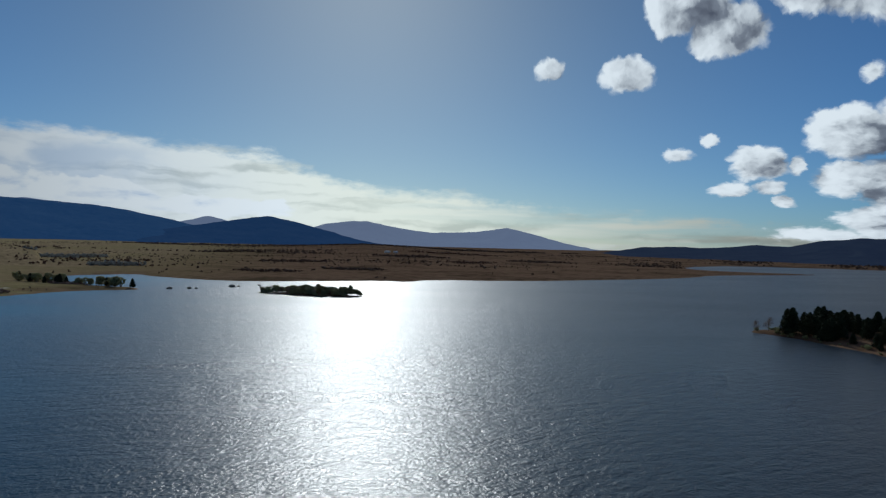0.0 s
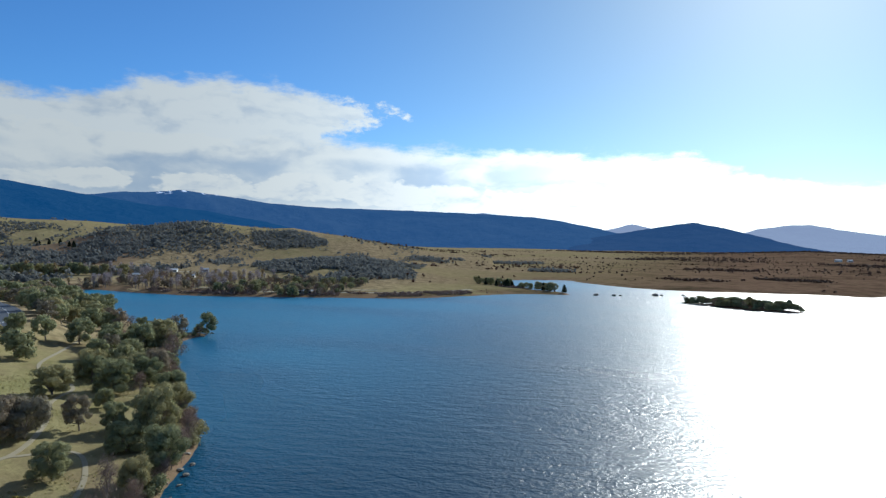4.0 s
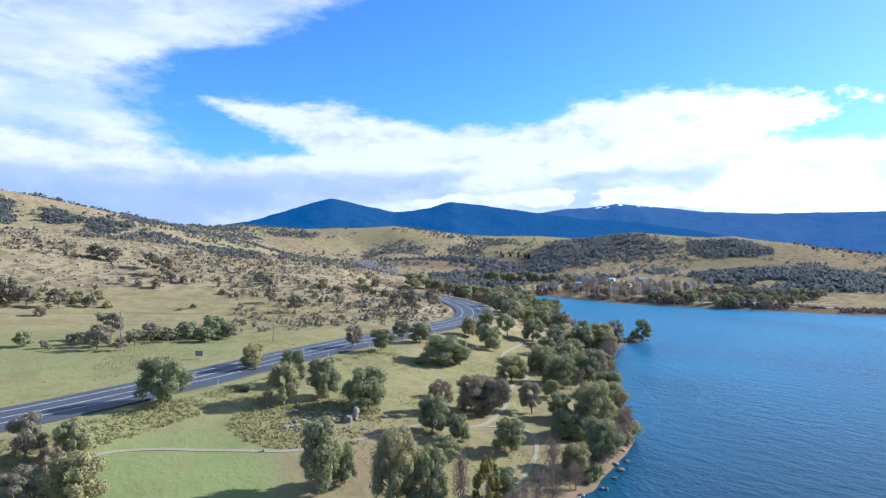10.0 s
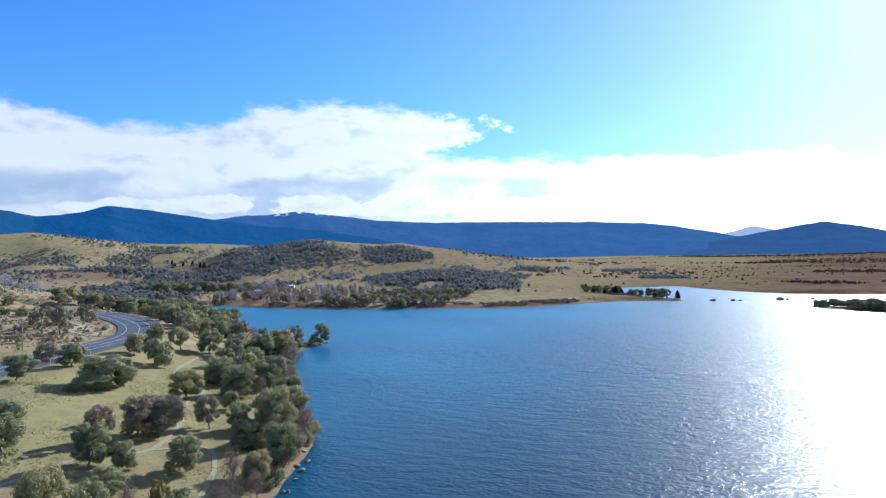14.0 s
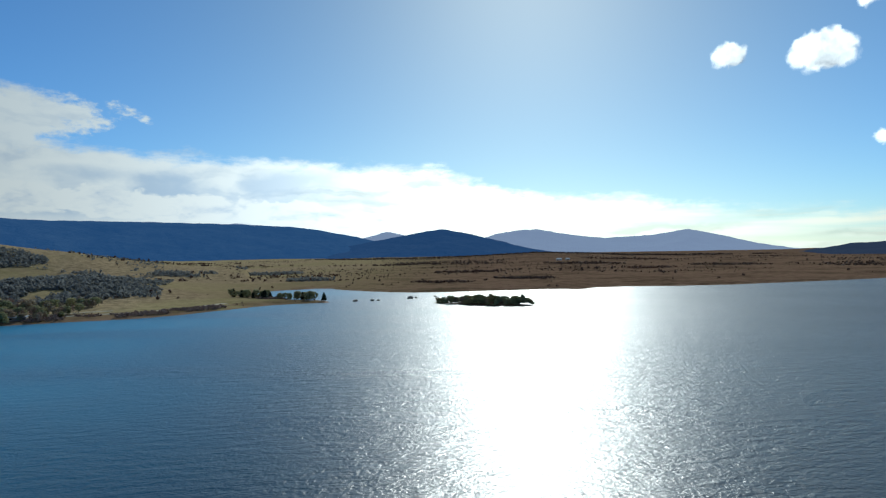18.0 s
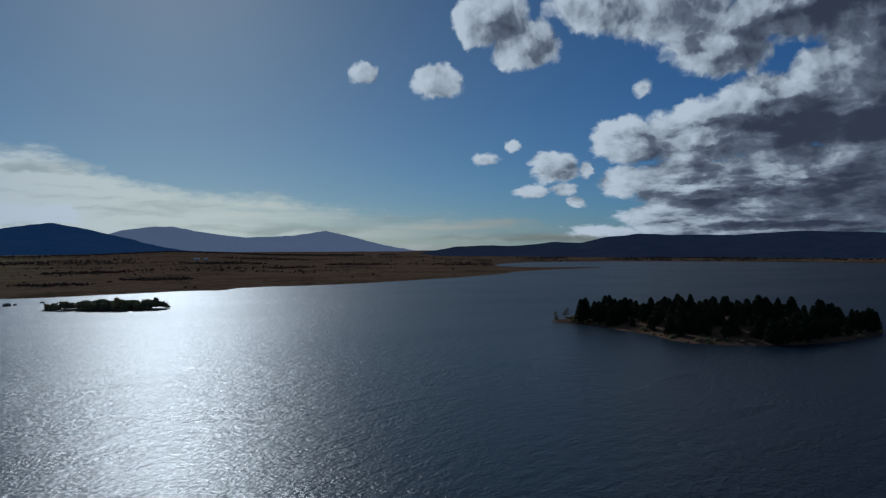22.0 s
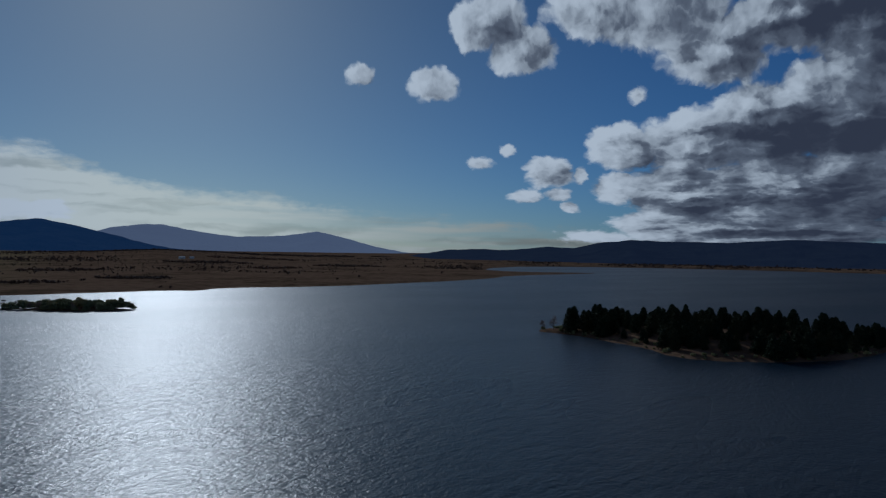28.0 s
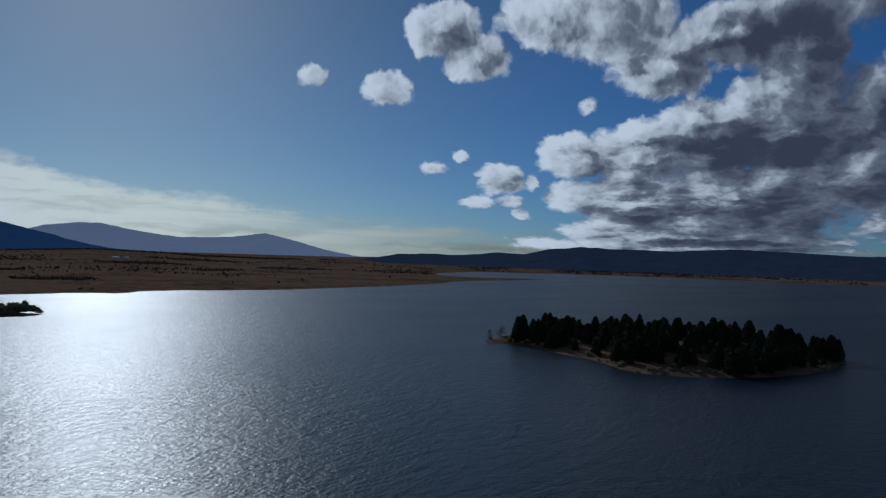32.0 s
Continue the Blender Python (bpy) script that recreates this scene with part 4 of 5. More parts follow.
GUM_HILL = [(-182.1, 126.4, 8.1), (-185.6, 118.2, 8.0), (-190.1, 111.8, 6.0), (-196.4, 14.5, 5.0), (-199.5, 22.9, 6.4), (-189.7, 19.3, 4.3), (-220.2, 85.6, 3.0)]
GUM_POINT = [(-166.8, 98.7, 8.0), (-141.0, 99.9, 7.2), (-141.6, 108.9, 7.4), (-166.2, 143.9, 9.7), (-181.1, 176.6, 8.3), (-165.7, 133.9, 8.8), (-174.4, 131.4, 8.0), (-177.2, 97.7, 6.4), (-235.2, 147.8, 7.6), (-339.9, 204.8, 7.2), (-207.2, 148.5, 8.1), (-213.5, 142.0, 7.0), (-151.7, 119.0, 7.1), (-158.8, 115.1, 6.3)]
GUM_SHORE = [(-155.8, 58.8, 6.1), (-166.3, 75.3, 5.8), (-99.1, 81.3, 7.4), (-100.7, 87.1, 8.0)]
SHRUB_HILL = [(-289.3, 38.0, 3.7), (-283.8, 77.5, 3.2), (-252.4, 83.2, 3.4)]
WATTLE_PARK = [(-149.8, 25.6, 5.3)]


# near trees: plan place, height, breadth against height
PARK_GUM = [(-116.5, 24.3, 8.2, 0.87), (-127.3, 29.1, 7.5, 0.79), (-119.7, 32.6, 8.0, 0.85), (-110.9, 38.8, 7.9, 1.19), (-84.8, 21.4, 10.3, 0.63), (-85.4, 25.5, 5.5, 0.67), (-74.6, 28.6, 11.5, 0.55), (-74.3, 33.1, 8.7, 0.62), (-87.6, 42.1, 4.2, 1.26), (-98.4, 45.5, 6.7, 0.94), (-121.1, 4.0, 8.5, 1.0), (-102.2, -8.3, 6.6, 0.83), (-89.1, -6.5, 7.5, 1.05), (-145.2, 23.3, 5.8, 0.95)]
PARK_GREY = [(-103.2, -13.7, 7.1, 0.84), (-97.6, -10.1, 5.3, 0.75), (-91.0, -13.2, 5.9, 1.22)]
PARK_SHRUB = [(-125.9, 19.6, 2.0, 1.52)]
NEAR_SHORE_TREES_GUM = [(-95.0, 48.7, 4.3, 0.86), (-88.6, 55.5, 5.7, 1.04), (-101.6, 75.3, 5.5, 0.84), (-129.8, 82.9, 6.4, 1.32), (-137.0, 97.2, 6.4, 1.0), (-144.2, 71.5, 7.6, 1.61), (-144.2, 76.5, 6.6, 0.95), (-79.9, 66.3, 8.3, 0.89), (-76.5, 58.9, 5.5, 0.83), (-91.2, 74.9, 10.3, 0.72), (-91.4, 69.6, 5.2, 1.1), (-127.6, 105.1, 7.1, 1.0)]
NEAR_SHORE_TREES_GREY = [(-106.5, 52.2, 6.7, 1.0), (-107.2, 58.2, 7.3, 0.94), (-106.0, 62.4, 7.2, 1.04), (-105.5, 71.5, 6.8, 0.87)]
NEAR_SHORE_TREES_BARE = [(-72.9, 51.9, 8.2, 0.62), (-73.0, 37.1, 7.9, 0.52), (-86.7, 78.2, 6.0, 0.86)]
NEAR_SHORE_TREES_WATTLE = [(-70.6, 39.9, 8.6, 0.63)]
NEAR_SHORE_TREES_SHRUB = [(-142.7, 64.2, 2.4, 1.89)]


for group, kinds in (("trees in the park", (("gum", PARK_GUM), ("grey", PARK_GREY), ("shrub", PARK_SHRUB))),
                     ("trees along the shore", (("gum", NEAR_SHORE_TREES_GUM), ("grey", NEAR_SHORE_TREES_GREY), ("bare", NEAR_SHORE_TREES_BARE), ("wattle", NEAR_SHORE_TREES_WATTLE), ("shrub", NEAR_SHORE_TREES_SHRUB)))):
    for kind, trees in kinds:
        for x, y, h, wide in trees:
            plant(kind, x, y, h, group, wide=wide)

for kind, lists in (("gum", (GUM_SHORE, GUM_POINT, GUM_HILL)), ("grey", (GREY_SHORE, GREY_POINT, GREY_HILL)), ("wattle", (WATTLE_PARK,)), ("shrub", (SHRUB_HILL,)), ("bare", (BARE_POINT,))):
    for trees in lists:
        for x, y, h in trees:
            plant(kind, x, y, h, "trees on the hillside" if trees in (GUM_HILL, GREY_HILL, SHRUB_HILL) else "trees on the point", wide=1.2 if x < -140 and y < 80 else 0.95)

# low shrubs in groups on the slope above the highway
for x0, y0, n0, sx, sy in ((-197, -6, 16, 6, 9), (-200, 15, 26, 5, 12), (-278, -34, 18, 6, 12), (-281, -16, 8, 4, 6), (-312, 12, 12, 8, 10), (-310, 104, 22, 10, 14), (-292, 130, 26, 9, 12), (-330, 60, 10, 8, 10)):
    for _ in range(n0):
        x, y = x0 + rand.gauss(0, sx), y0 + rand.gauss(0, sy)
        gap, _z = road_gap(np.array([x]), np.array([y]))
        if gap[0] > 11:
            plant(rand.choice(("shrub", "grey", "grey", "gum")), x, y, rand.uniform(1.6, 4.6), "shrubs above the highway", wide=1.15)

# thicket between the park and the water, out to the point
SHORE_LINE = route(NEAR_SHORE[4:15], 4.0)
for k, (x, y) in enumerate(SHORE_LINE[4:]):
    for _ in range(1 if y < 100 else 2):
        inland = rand.uniform(2.0, 12.0 if y < 90 else 24.0)
        px, py = x - inland * 0.78 + rand.uniform(-2, 2), y - inland * 0.62 * (0.4 if y < 90 else 0.5) + rand.uniform(-2, 2)
        if height_at(px, py) > 0.5 and rand.random() < (0.62 if y > 78 else 0.22):
            plant(rand.choice(("gum", "gum", "gum", "grey", "bare", "shrub")), px, py, rand.uniform(4.0, 7.5), "trees along the shore")
for x, y in SHORE_LINE[2:-2]:
    for _ in range(3):
        px, py = x - rand.uniform(0.6, 3.5), y - rand.uniform(-1.0, 2.0)
        if height_at(px, py) > 0.15:
            plant(rand.choice(("bare", "bare", "bare", "shrub")), px, py, rand.uniform(1.8, 5.0), "brush at the waterline")
# belt between the highway and the bay
for k in range(110):
    t = rand.uniform(0.0, 1.0)
    x, y = -212 - 190 * t + rand.uniform(-14, 14), 136 + 120 * t + rand.uniform(-8, 30)
    gap, _ = road_gap(np.array([x]), np.array([y]))
    if gap[0] > 12 and height_at(x, y) > 0.6:
        plant(rand.choice(("gum", "gum", "grey", "gum")), x, y, rand.uniform(5.5, 9.0), "trees beside the bay")

for x0, y0, n0 in ((-352, 203, 16), (-372, 186, 12), (-318, 190, 8), (-300, 178, 5)):
    for _ in range(n0):
        x, y = x0 + rand.gauss(0, 13), y0 + rand.gauss(0, 8)
        gap, _z = road_gap(np.array([x]), np.array([y]))
        if gap[0] > 11 and height_at(x, y) > 0.6:
            plant(rand.choice(("gum", "gum", "grey")), x, y, rand.uniform(6.0, 10.0), "trees beside the bay")
# pine island
for k in range(1400):
    x, y = rand.uniform(186, 304), rand.uniform(126, 240)
    inside = -float(outline_distance(np.array([x]), np.array([y]), PINE_ISLAND)[0])
    tip = ease(np.array([235.0 - y]), 0, 12)[0]
    if inside > 3.6 - 1.6 * (x > 215) and rand.random() < 0.37 * (0.2 + 0.8 * tip):
        swell = float(fbm(np.array([x]), np.array([y]), 17.0, 2, 91)[0])
        if swell > -0.3:
            plant("pine", x, y, max(3.2, 7.0 + 8.0 * swell + rand.uniform(-1.8, 2.0)), "pines on the island", wide=rand.uniform(0.8, 1.2))
for k in range(900):
    x, y = rand.uniform(183, 306), rand.uniform(122, 243)
    inside = -float(outline_distance(np.array([x]), np.array([y]), PINE_ISLAND)[0])
    if 0.8 < inside < 6.0:
        plant("shrub", x, y, rand.uniform(0.7, 1.9), "brush round the island shore", wide=1.3)
for x, y, h in ((193, 233, 4.5), (196, 229, 6), (199, 222, 5)):
    plant("bare", x, y, h, "scrub on the island tip")
# islet with low gums and brush
for k in range(620):
    x, y = rand.uniform(-32, 43), rand.uniform(395, 430)
    if -float(outline_distance(np.array([x]), np.array([y]), ISLET)[0]) > 1.0 and rand.random() < 0.75:
        plant(rand.choice(("shrub", "gum", "gum", "bare")), x, y, rand.uniform(2.0, 4.6), "low gums on the islet", wide=rand.uniform(0.9, 1.3))
for k in range(26):
    x, y = rand.uniform(-28, 39), rand.uniform(398, 427)
    if -float(outline_distance(np.array([x]), np.array([y]), ISLET)[0]) > 2.0:
        plant("gum", x, y, rand.uniform(3.8, 6.0), "low gums on the islet", wide=rand.uniform(0.6, 0.9))
# dark conifers on the far slope above the ploughed field
for x, y in ((-954, 608), (-930, 598), (-838, 551), (-850, 560), (-785, 531), (-772, 522), (-733, 507), (-715, 500), (-892, 570)):
    plant("pine", x, y, rand.uniform(5.5, 9.0), "conifers above the field", wide=0.9)
# spit with scattered trees
for k in range(34):
    t = rand.random() ** 0.7
    x, y = -100 - 95 * t, 448 + 42 * t + rand.uniform(-5, 7)
    if height_at(x, y) > 0.35:
        plant(rand.choice(("gum", "pine", "gum")), x, y, rand.uniform(3.5, 7.0), "trees on the spit")
# trees of the village by the bay
for k in range(360):
    t = rand.random()
    x, y = -425 + 190 * t, 300 + 32 * t + rand.uniform(-14, 70)
    if height_at(x, y) > 0.4:
        kind = rand.choice(("poplar", "poplar", "bare", "bare", "grey", "poplar")) if t < 0.62 else rand.choice(("gum", "grey", "bare"))
        tall = rand.uniform(3.5, 7.0) if kind != "poplar" else rand.uniform(5.5, 9.5)
        plant(kind, x, y, tall, "trees round the village")
# dark trees behind the row of cabins
for k in range(60):
    t = rand.random()
    x, y = -545 + 70 * t + rand.gauss(0, 5), 316 + 66 * t + rand.gauss(0, 6)
    plant(rand.choice(("gum", "gum", "poplar")), x, y, rand.uniform(5.0, 11.0), "trees behind the cabins", wide=0.8)
for x0, y0 in ((-406, 145), (-428, 172), (-418, 160)):
    for _ in range(6):
        plant("frost", x0 + rand.gauss(0, 5), y0 + rand.gauss(0, 7), rand.uniform(5.5, 8.5), "leafless trees in the hollow", wide=1.2)


# ---- scrub that nobody could count: hillsides, far woods, tussocks ----
def scrub(name, xs, ys, sizes, blades, mat, label, tall=0.8):
    """One joined sheet of leafy bushes standing on the land."""
    rng = np.random.default_rng(len(xs))
    zs = terrain(np.array(xs, float), np.array(ys, float))
    n = len(xs)
    d = rng.normal(size=(n, blades, 3))
    d /= np.linalg.norm(d, axis=2)[:, :, None]
    d[:, :, 2] = np.abs(d[:, :, 2]) * 1.15 - 0.12
    rad = rng.uniform(0.35, 1.0, (n, blades, 1)) ** 0.5
    s = np.asarray(sizes, float)[:, None, None]
    sway = 1 + 0.35 * rng.normal(size=(n, 1, 3))
    pts = np.stack([xs, ys, zs + np.asarray(sizes) * 0.25], 1)[:, None, :] + d * rad * s * np.array([0.62, 0.62, tall]) * sway
    nrm = d + 0.6 * rng.normal(size=d.shape)
    nrm /= np.linalg.norm(nrm, axis=2)[:, :, None]
    side = np.cross(nrm, rng.normal(size=d.shape))
    side /= np.linalg.norm(side, axis=2)[:, :, None]
    up = np.cross(nrm, side)
    q = s * rng.uniform(0.6, 1.3, (n, blades, 1)) * (1.55 / math.sqrt(blades))
    quad = np.stack([pts - side * q, pts - up * q * 0.7, pts + side * q, pts + up * q * 0.7], 2).reshape(-1, 3)
    ob = mesh_object(name, quad, np.arange(len(quad)).reshape(-1, 4), mat)
    return tagged(ob, label, "scrub", kind="stuff")


def scatter(count, az_lo, az_hi, d_lo, d_hi, seed, clump=0.0, size=40.0, soft=0.3):
    """Random plan points in a sector of the land, gathered where a noise is high."""
    rng = np.random.default_rng(seed)
    a = np.radians(rng.uniform(az_lo, az_hi, count))
    d = np.sqrt(rng.uniform(d_lo**2, d_hi**2, count))
    x, y = -np.sin(a) * d, np.cos(a) * d
    u = np.abs(np.degrees(a) - (az_lo + az_hi) / 2) / (az_hi - az_lo) * 2
    v = np.abs(d - (d_lo + d_hi) / 2) / (d_hi - d_lo) * 2
    edge = np.maximum(u, v) ** 3 + 0.5 * np.minimum(u, v) ** 3
    ok = ((fbm(x, y, size, 4, seed) + 0.018 * rng.normal(size=count) > clump + soft * edge) | (rng.random(count) < 0.012)) & (outline_distance(x, y, LAKE) > 4)
    x, y = x[ok], y[ok]
    gap, _ = road_gap(x, y)
    return x[gap > ROAD_HALF + 4], y[gap > ROAD_HALF + 4]


rng = np.random.default_rng(5)
x, y = scatter(6500, 58, 110, 205, 480, 71, 0.02, 55, 0.06)
scrub("hillside_scrub", x, y, rng.uniform(0.3, 1.0, len(x)) ** 2.4 * 2.4, 22, GUM_GREY, "grey-green scrub scattered over a rocky hillside")
x, y = scatter(9000, 56, 112, 420, 1020, 72, 0.03, 60, 0.08)
scrub("hill_woodland", x, y, rng.uniform(0.7, 3.3, len(x)), 13, HAZED_SCRUB, "dark scrubby woodland on the hill")
x, y = scatter(6000, 50, 104, 820, 1600, 73, 0.05, 90, 0.08)
scrub("far_woodland", x, y, rng.uniform(1.2, 4.6, len(x)), 12, HAZED_SCRUB, "patches of dark woodland on far slopes")


def grove(count, az0, d0, wide, deep, seed, dense=0.5):
    """Plan points of a wood with a ragged edge: bearing and distance of its middle, half its breadth in degrees, half its depth in metres."""
    g = np.random.default_rng(seed)
    u, v = g.uniform(-1.25, 1.25, count), g.uniform(-1.25, 1.25, count)
    a, d = np.radians(az0 + u * wide), d0 + v * deep
    x, y = -np.sin(a) * d, np.cos(a) * d
    ok = (np.hypot(u, v) + fbm(x, y, 70.0, 4, seed) * 1.3 < 1.0 + 0.1 * g.normal(size=count)) & (fbm(x, y, 34.0, 3, seed + 5) > -dense) & (outline_distance(x, y, LAKE) > 5)
    return x[ok], y[ok]


# woods on the hill behind the village and the bank above the far shore; woods and thickets in the folds of the western pasture
VILLAGE_WOODS = [(4000, 48.5, 870, 5.6, 85), (1500, 52.8, 800, 3.6, 42), (2400, 38.6, 870, 3.0, 65), (5000, 35.5, 570, 6.8, 62), (1200, 29.5, 640, 3.4, 40), (420, 43.8, 720, 1.2, 36),
                 (500, 32.8, 740, 1.6, 55), (900, 24.5, 820, 3.0, 40), (800, 19.0, 980, 3.0, 36), (500, 14.0, 760, 2.2, 22)]
PASTURE_WOODS = [(1700, 98.7, 715, 1.9, 75), (300, 95.0, 725, 0.8, 30), (420, 94.3, 668, 1.6, 18), (420, 90.7, 655, 1.4, 30), (500, 88.3, 820, 1.3, 80), (900, 86.6, 590, 3.2, 55), (1000, 81.6, 1213, 2.5, 100),
                 (500, 76.2, 1257, 2.1, 45), (420, 81.4, 425, 2.6, 34), (900, 67.2, 1155, 2.4, 70), (420, 65.5, 900, 1.5, 60), (600, 58.6, 1268, 2.2, 55), (360, 60.9, 1173, 1.6, 25)]
for k, (count, az0, d0, wide, deep) in enumerate(VILLAGE_WOODS + PASTURE_WOODS):
    x, y = grove(count, az0, d0, wide, deep, 300 + 7 * k, 0.22)
    scrub("woodland", x, y, rng.uniform(0.9, 3.2, len(x)) * (1.0 if d0 > 500 else 0.7), 12, HAZED_SCRUB, "dense gum woodland on a pasture hill, painted hazy grey")
x, y = scatter(5200, 26, 60, 560, 1060, 74, 0.06, 60, 0.1)
scrub("hill_scrub", x, y, rng.uniform(0.5, 2.2, len(x)), 10, HAZED_SCRUB, "loose scrub on the hills behind the village")
x, y = scatter(2400, 10, 40, 500, 1700, 76, 0.05, 120, 0.1)
scrub("pasture_trees", x, y, rng.uniform(1.0, 3.4, len(x)), 14, HEATH, "scattered dark trees on far pasture")
x, y = scatter(15000, -36, 22, 550, 2300, 77, 0.03, 170, 0.08)
scrub("plain_scrub", x, y, rng.uniform(0.3, 1.0, len(x)) ** 3 * 1.9, 8, HEATH, "low dark scrub on the brown far plain")
x, y = scatter(3600, 44, 64, 540, 900, 78, 0.0, 70, 0.15)
scrub("village_woodland", x, y, rng.uniform(1.8, 5.5, len(x)), 16, HAZED_SCRUB, "trees on the slopes behind the village")
x, y = scatter(3500, -70, -32, 1450, 1900, 79, -0.02, 120)
scrub("east_shore_scrub", x, y, rng.uniform(1.4, 3.6, len(x)), 10, HEATH, "dark scrub along the eastern shore")
x, y = scatter(30000, 42, 110, 62, 190, 80, 0.0, 14, 0.05)
keep = np.hypot((x + 92) * 0.8, y - 2) > 24
scrub("grass_tussocks", x[keep], y[keep], rng.uniform(0.07, 0.2, int(keep.sum())), 5, WILLOW_DRY, "dry straw-coloured grass tussocks", 0.7)
x, y = scatter(60000, 8, 62, 330, 520, 81, -0.1, 40, 0.05)
edge = outline_distance(x, y, LAKE)
some = (edge < 20) & (fbm(x, y, 26.0, 3, 83) > 0.02)
x, y = x[some], y[some]
scrub("far_shore_brush", x, y, rng.uniform(0.3, 1.3, len(x)), 12, BARE, "brown brush along the far shore")
x, y = scatter(40000, 60, 104, 90, 168, 84, -0.3, 20, 0.0)
gap, _ = road_gap(x, y)
farther, _ = road_gap(x + 3.0, y)
rough = ((gap < ROAD_HALF + 12) & (farther > gap)) | (np.hypot(x + 110, y - 27) < 13 + 4 * fbm(x, y, 9.0, 2, 85))
rough &= fbm(x, y, 7.0, 3, 86) > -0.12
x, y = x[rough], y[rough]
scrub("verge_grass", x, y, rng.uniform(0.1, 0.34, len(x)), 6, WILLOW_DRY, "tall straw-coloured grass along the highway verge", 0.9)
PLAIN_WOODS = [(2600, -6.0, 2250, 9.0, 90), (1500, -18.0, 2150, 6.0, 70), (1200, 8.0, 2200, 6.0, 90), (500, -10.0, 1150, 3.0, 40), (420, -16.0, 980, 2.2, 30), (500, 0.0, 900, 3.0, 28), (420, 6.5, 1300, 3.0, 45),
               (300, -5.0, 700, 2.4, 16), (300, 3.0, 640, 2.6, 14), (380, -22.0, 1150, 3.0, 40), (500, -13.0, 1500, 4.0, 50)]
for k, (count, az0, d0, wide, deep) in enumerate(PLAIN_WOODS):
    x, y = grove(count, az0, d0, wide, deep, 500 + 7 * k, 0.22)
    scrub("woodland", x, y, rng.uniform(1.2, 3.2, len(x)) * (d0 / 1300.0) ** 0.6, 9, HEATH, "dark brown woodland on the far plain", 0.7)
x, y = scatter(9000, -34, 12, 520, 1900, 87, 0.1, 210, 0.08)
scrub("plain_trees", x, y, rng.uniform(0.8, 3.0, len(x)), 10, HEATH, "clumps of dark trees scattered over the brown plain", 0.7)


# ---- highway, tracks and paths ----
def ribbon(name, line, half, mat, lift, offset=0.0, thick=0.0, drape=False, dash=None):
    """A strip of the given half width along a plan line, at the line's height or laid on the land."""
    p = np.asarray(line, float)
    t = np.gradient(p[:, :2], axis=0)
    t /= np.linalg.norm(t, axis=1)[:, None]
    n = np.stack([-t[:, 1], t[:, 0]], 1)
    c = p[:, :2] + n * offset
    verts, faces = [], []
    for k in range(len(p)):
        for s in (-1, 1):
            q = c[k] + n[k] * half * s
            z = (height_at(*q) if drape else p[k, 2]) + lift
            verts += [(q[0], q[1], z), (q[0], q[1], z - max(thick, 0.02))]
    for k in range(len(p) - 1):
        if dash and (k // dash) % 2:
            continue
        a, b = k * 4, (k + 1) * 4
        faces += [(a, b, b + 2, a + 2), (a + 1, a + 3, b + 3, b + 1), (a, a + 1, b + 1, b), (a + 2, b + 2, b + 3, a + 3)]
    return mesh_object(name, verts, faces, mat)


road = tagged(ribbon("road", HIGHWAY, ROAD_HALF, ASPHALT, 0.06, thick=0.6), "two-lane asphalt highway with wide shoulders", "road", kind="structure")
for off, dash in ((4.9, None), (0.4, None), (-3.2, None)):
    line = ribbon("lane_line", HIGHWAY, 0.075, PAINT, 0.075, off, 0.01, dash=dash)
    line.parent = road
PATHS = [([(-92, -60), (-99, -24), (-101, -13), (-104.3, -5.6), (-104.5, 0.5), (-100.5, 12), (-97.5, 21), (-98.2, 29), (-99.8, 37), (-102, 46), (-100, 56), (-110, 68), (-122, 77),
           (-127, 82), (-135, 91), (-156, 97), (-174, 115), (-196, 140)], 0.42),
         ([(-100, 56), (-96.5, 64), (-88, 60), (-79.5, 51.5), (-73, 42), (-68, 32)], 0.38)]
for pts, half in PATHS:
    line = route([(a, b, 0.0) for a, b in pts], 1.5)
    tagged(ribbon("footpath", line, half, GRAVEL, 0.07, thick=0.3, drape=True), "pale gravel footpath through the park", "path", kind="structure")
TRACKS = [([(-300, 318), (-262, 335), (-232, 352), (-205, 368), (-186, 392), (-172, 425)], 2.0), ([(-340, 325), (-300, 330), (-255, 352), (-222, 374)], 1.6),
          ([(-470, 395), (-420, 398), (-365, 370), (-330, 336)], 2.0), ([(-222, 112), (-232, 108), (-244, 112), (-262, 126)], 0.8),
          ([(-206, 95), (-214, 98), (-226, 108), (-240, 124), (-258, 134)], 0.6)]
for pts, half in TRACKS:
    line = route([(a, b, 0.0) for a, b in pts], 4.0)
    tagged(ribbon("dirt_track", line, half, GRAVEL, 0.12, thick=0.4, drape=True), "pale dirt track along the slope", "track", kind="structure")


# ---- boulders and stones ----
def boulder_mesh(seed):
    rng = np.random.default_rng(seed)
    bm = bmesh.new()
    bmesh.ops.create_icosphere(bm, subdivisions=3, radius=1.0)
    cuts = rng.normal(size=(7, 3))
    for v in bm.verts:
        for c in cuts:
            c = c / np.linalg.norm(c)
            over = float(np.dot(c, v.co)) - 0.68
            if over > 0:
                v.co -= Vector(c) * over * 0.85
        v.co *= 1 + 0.12 * noise.noise(v.co * 2.3 + Vector((seed, 0, 0)))
    me = bpy.data.meshes.new("boulder")
    bm.to_mesh(me)
    bm.free()
    me.materials.append(ROCK)
    return me


BOULDERS = [boulder_mesh(s) for s in range(5)]


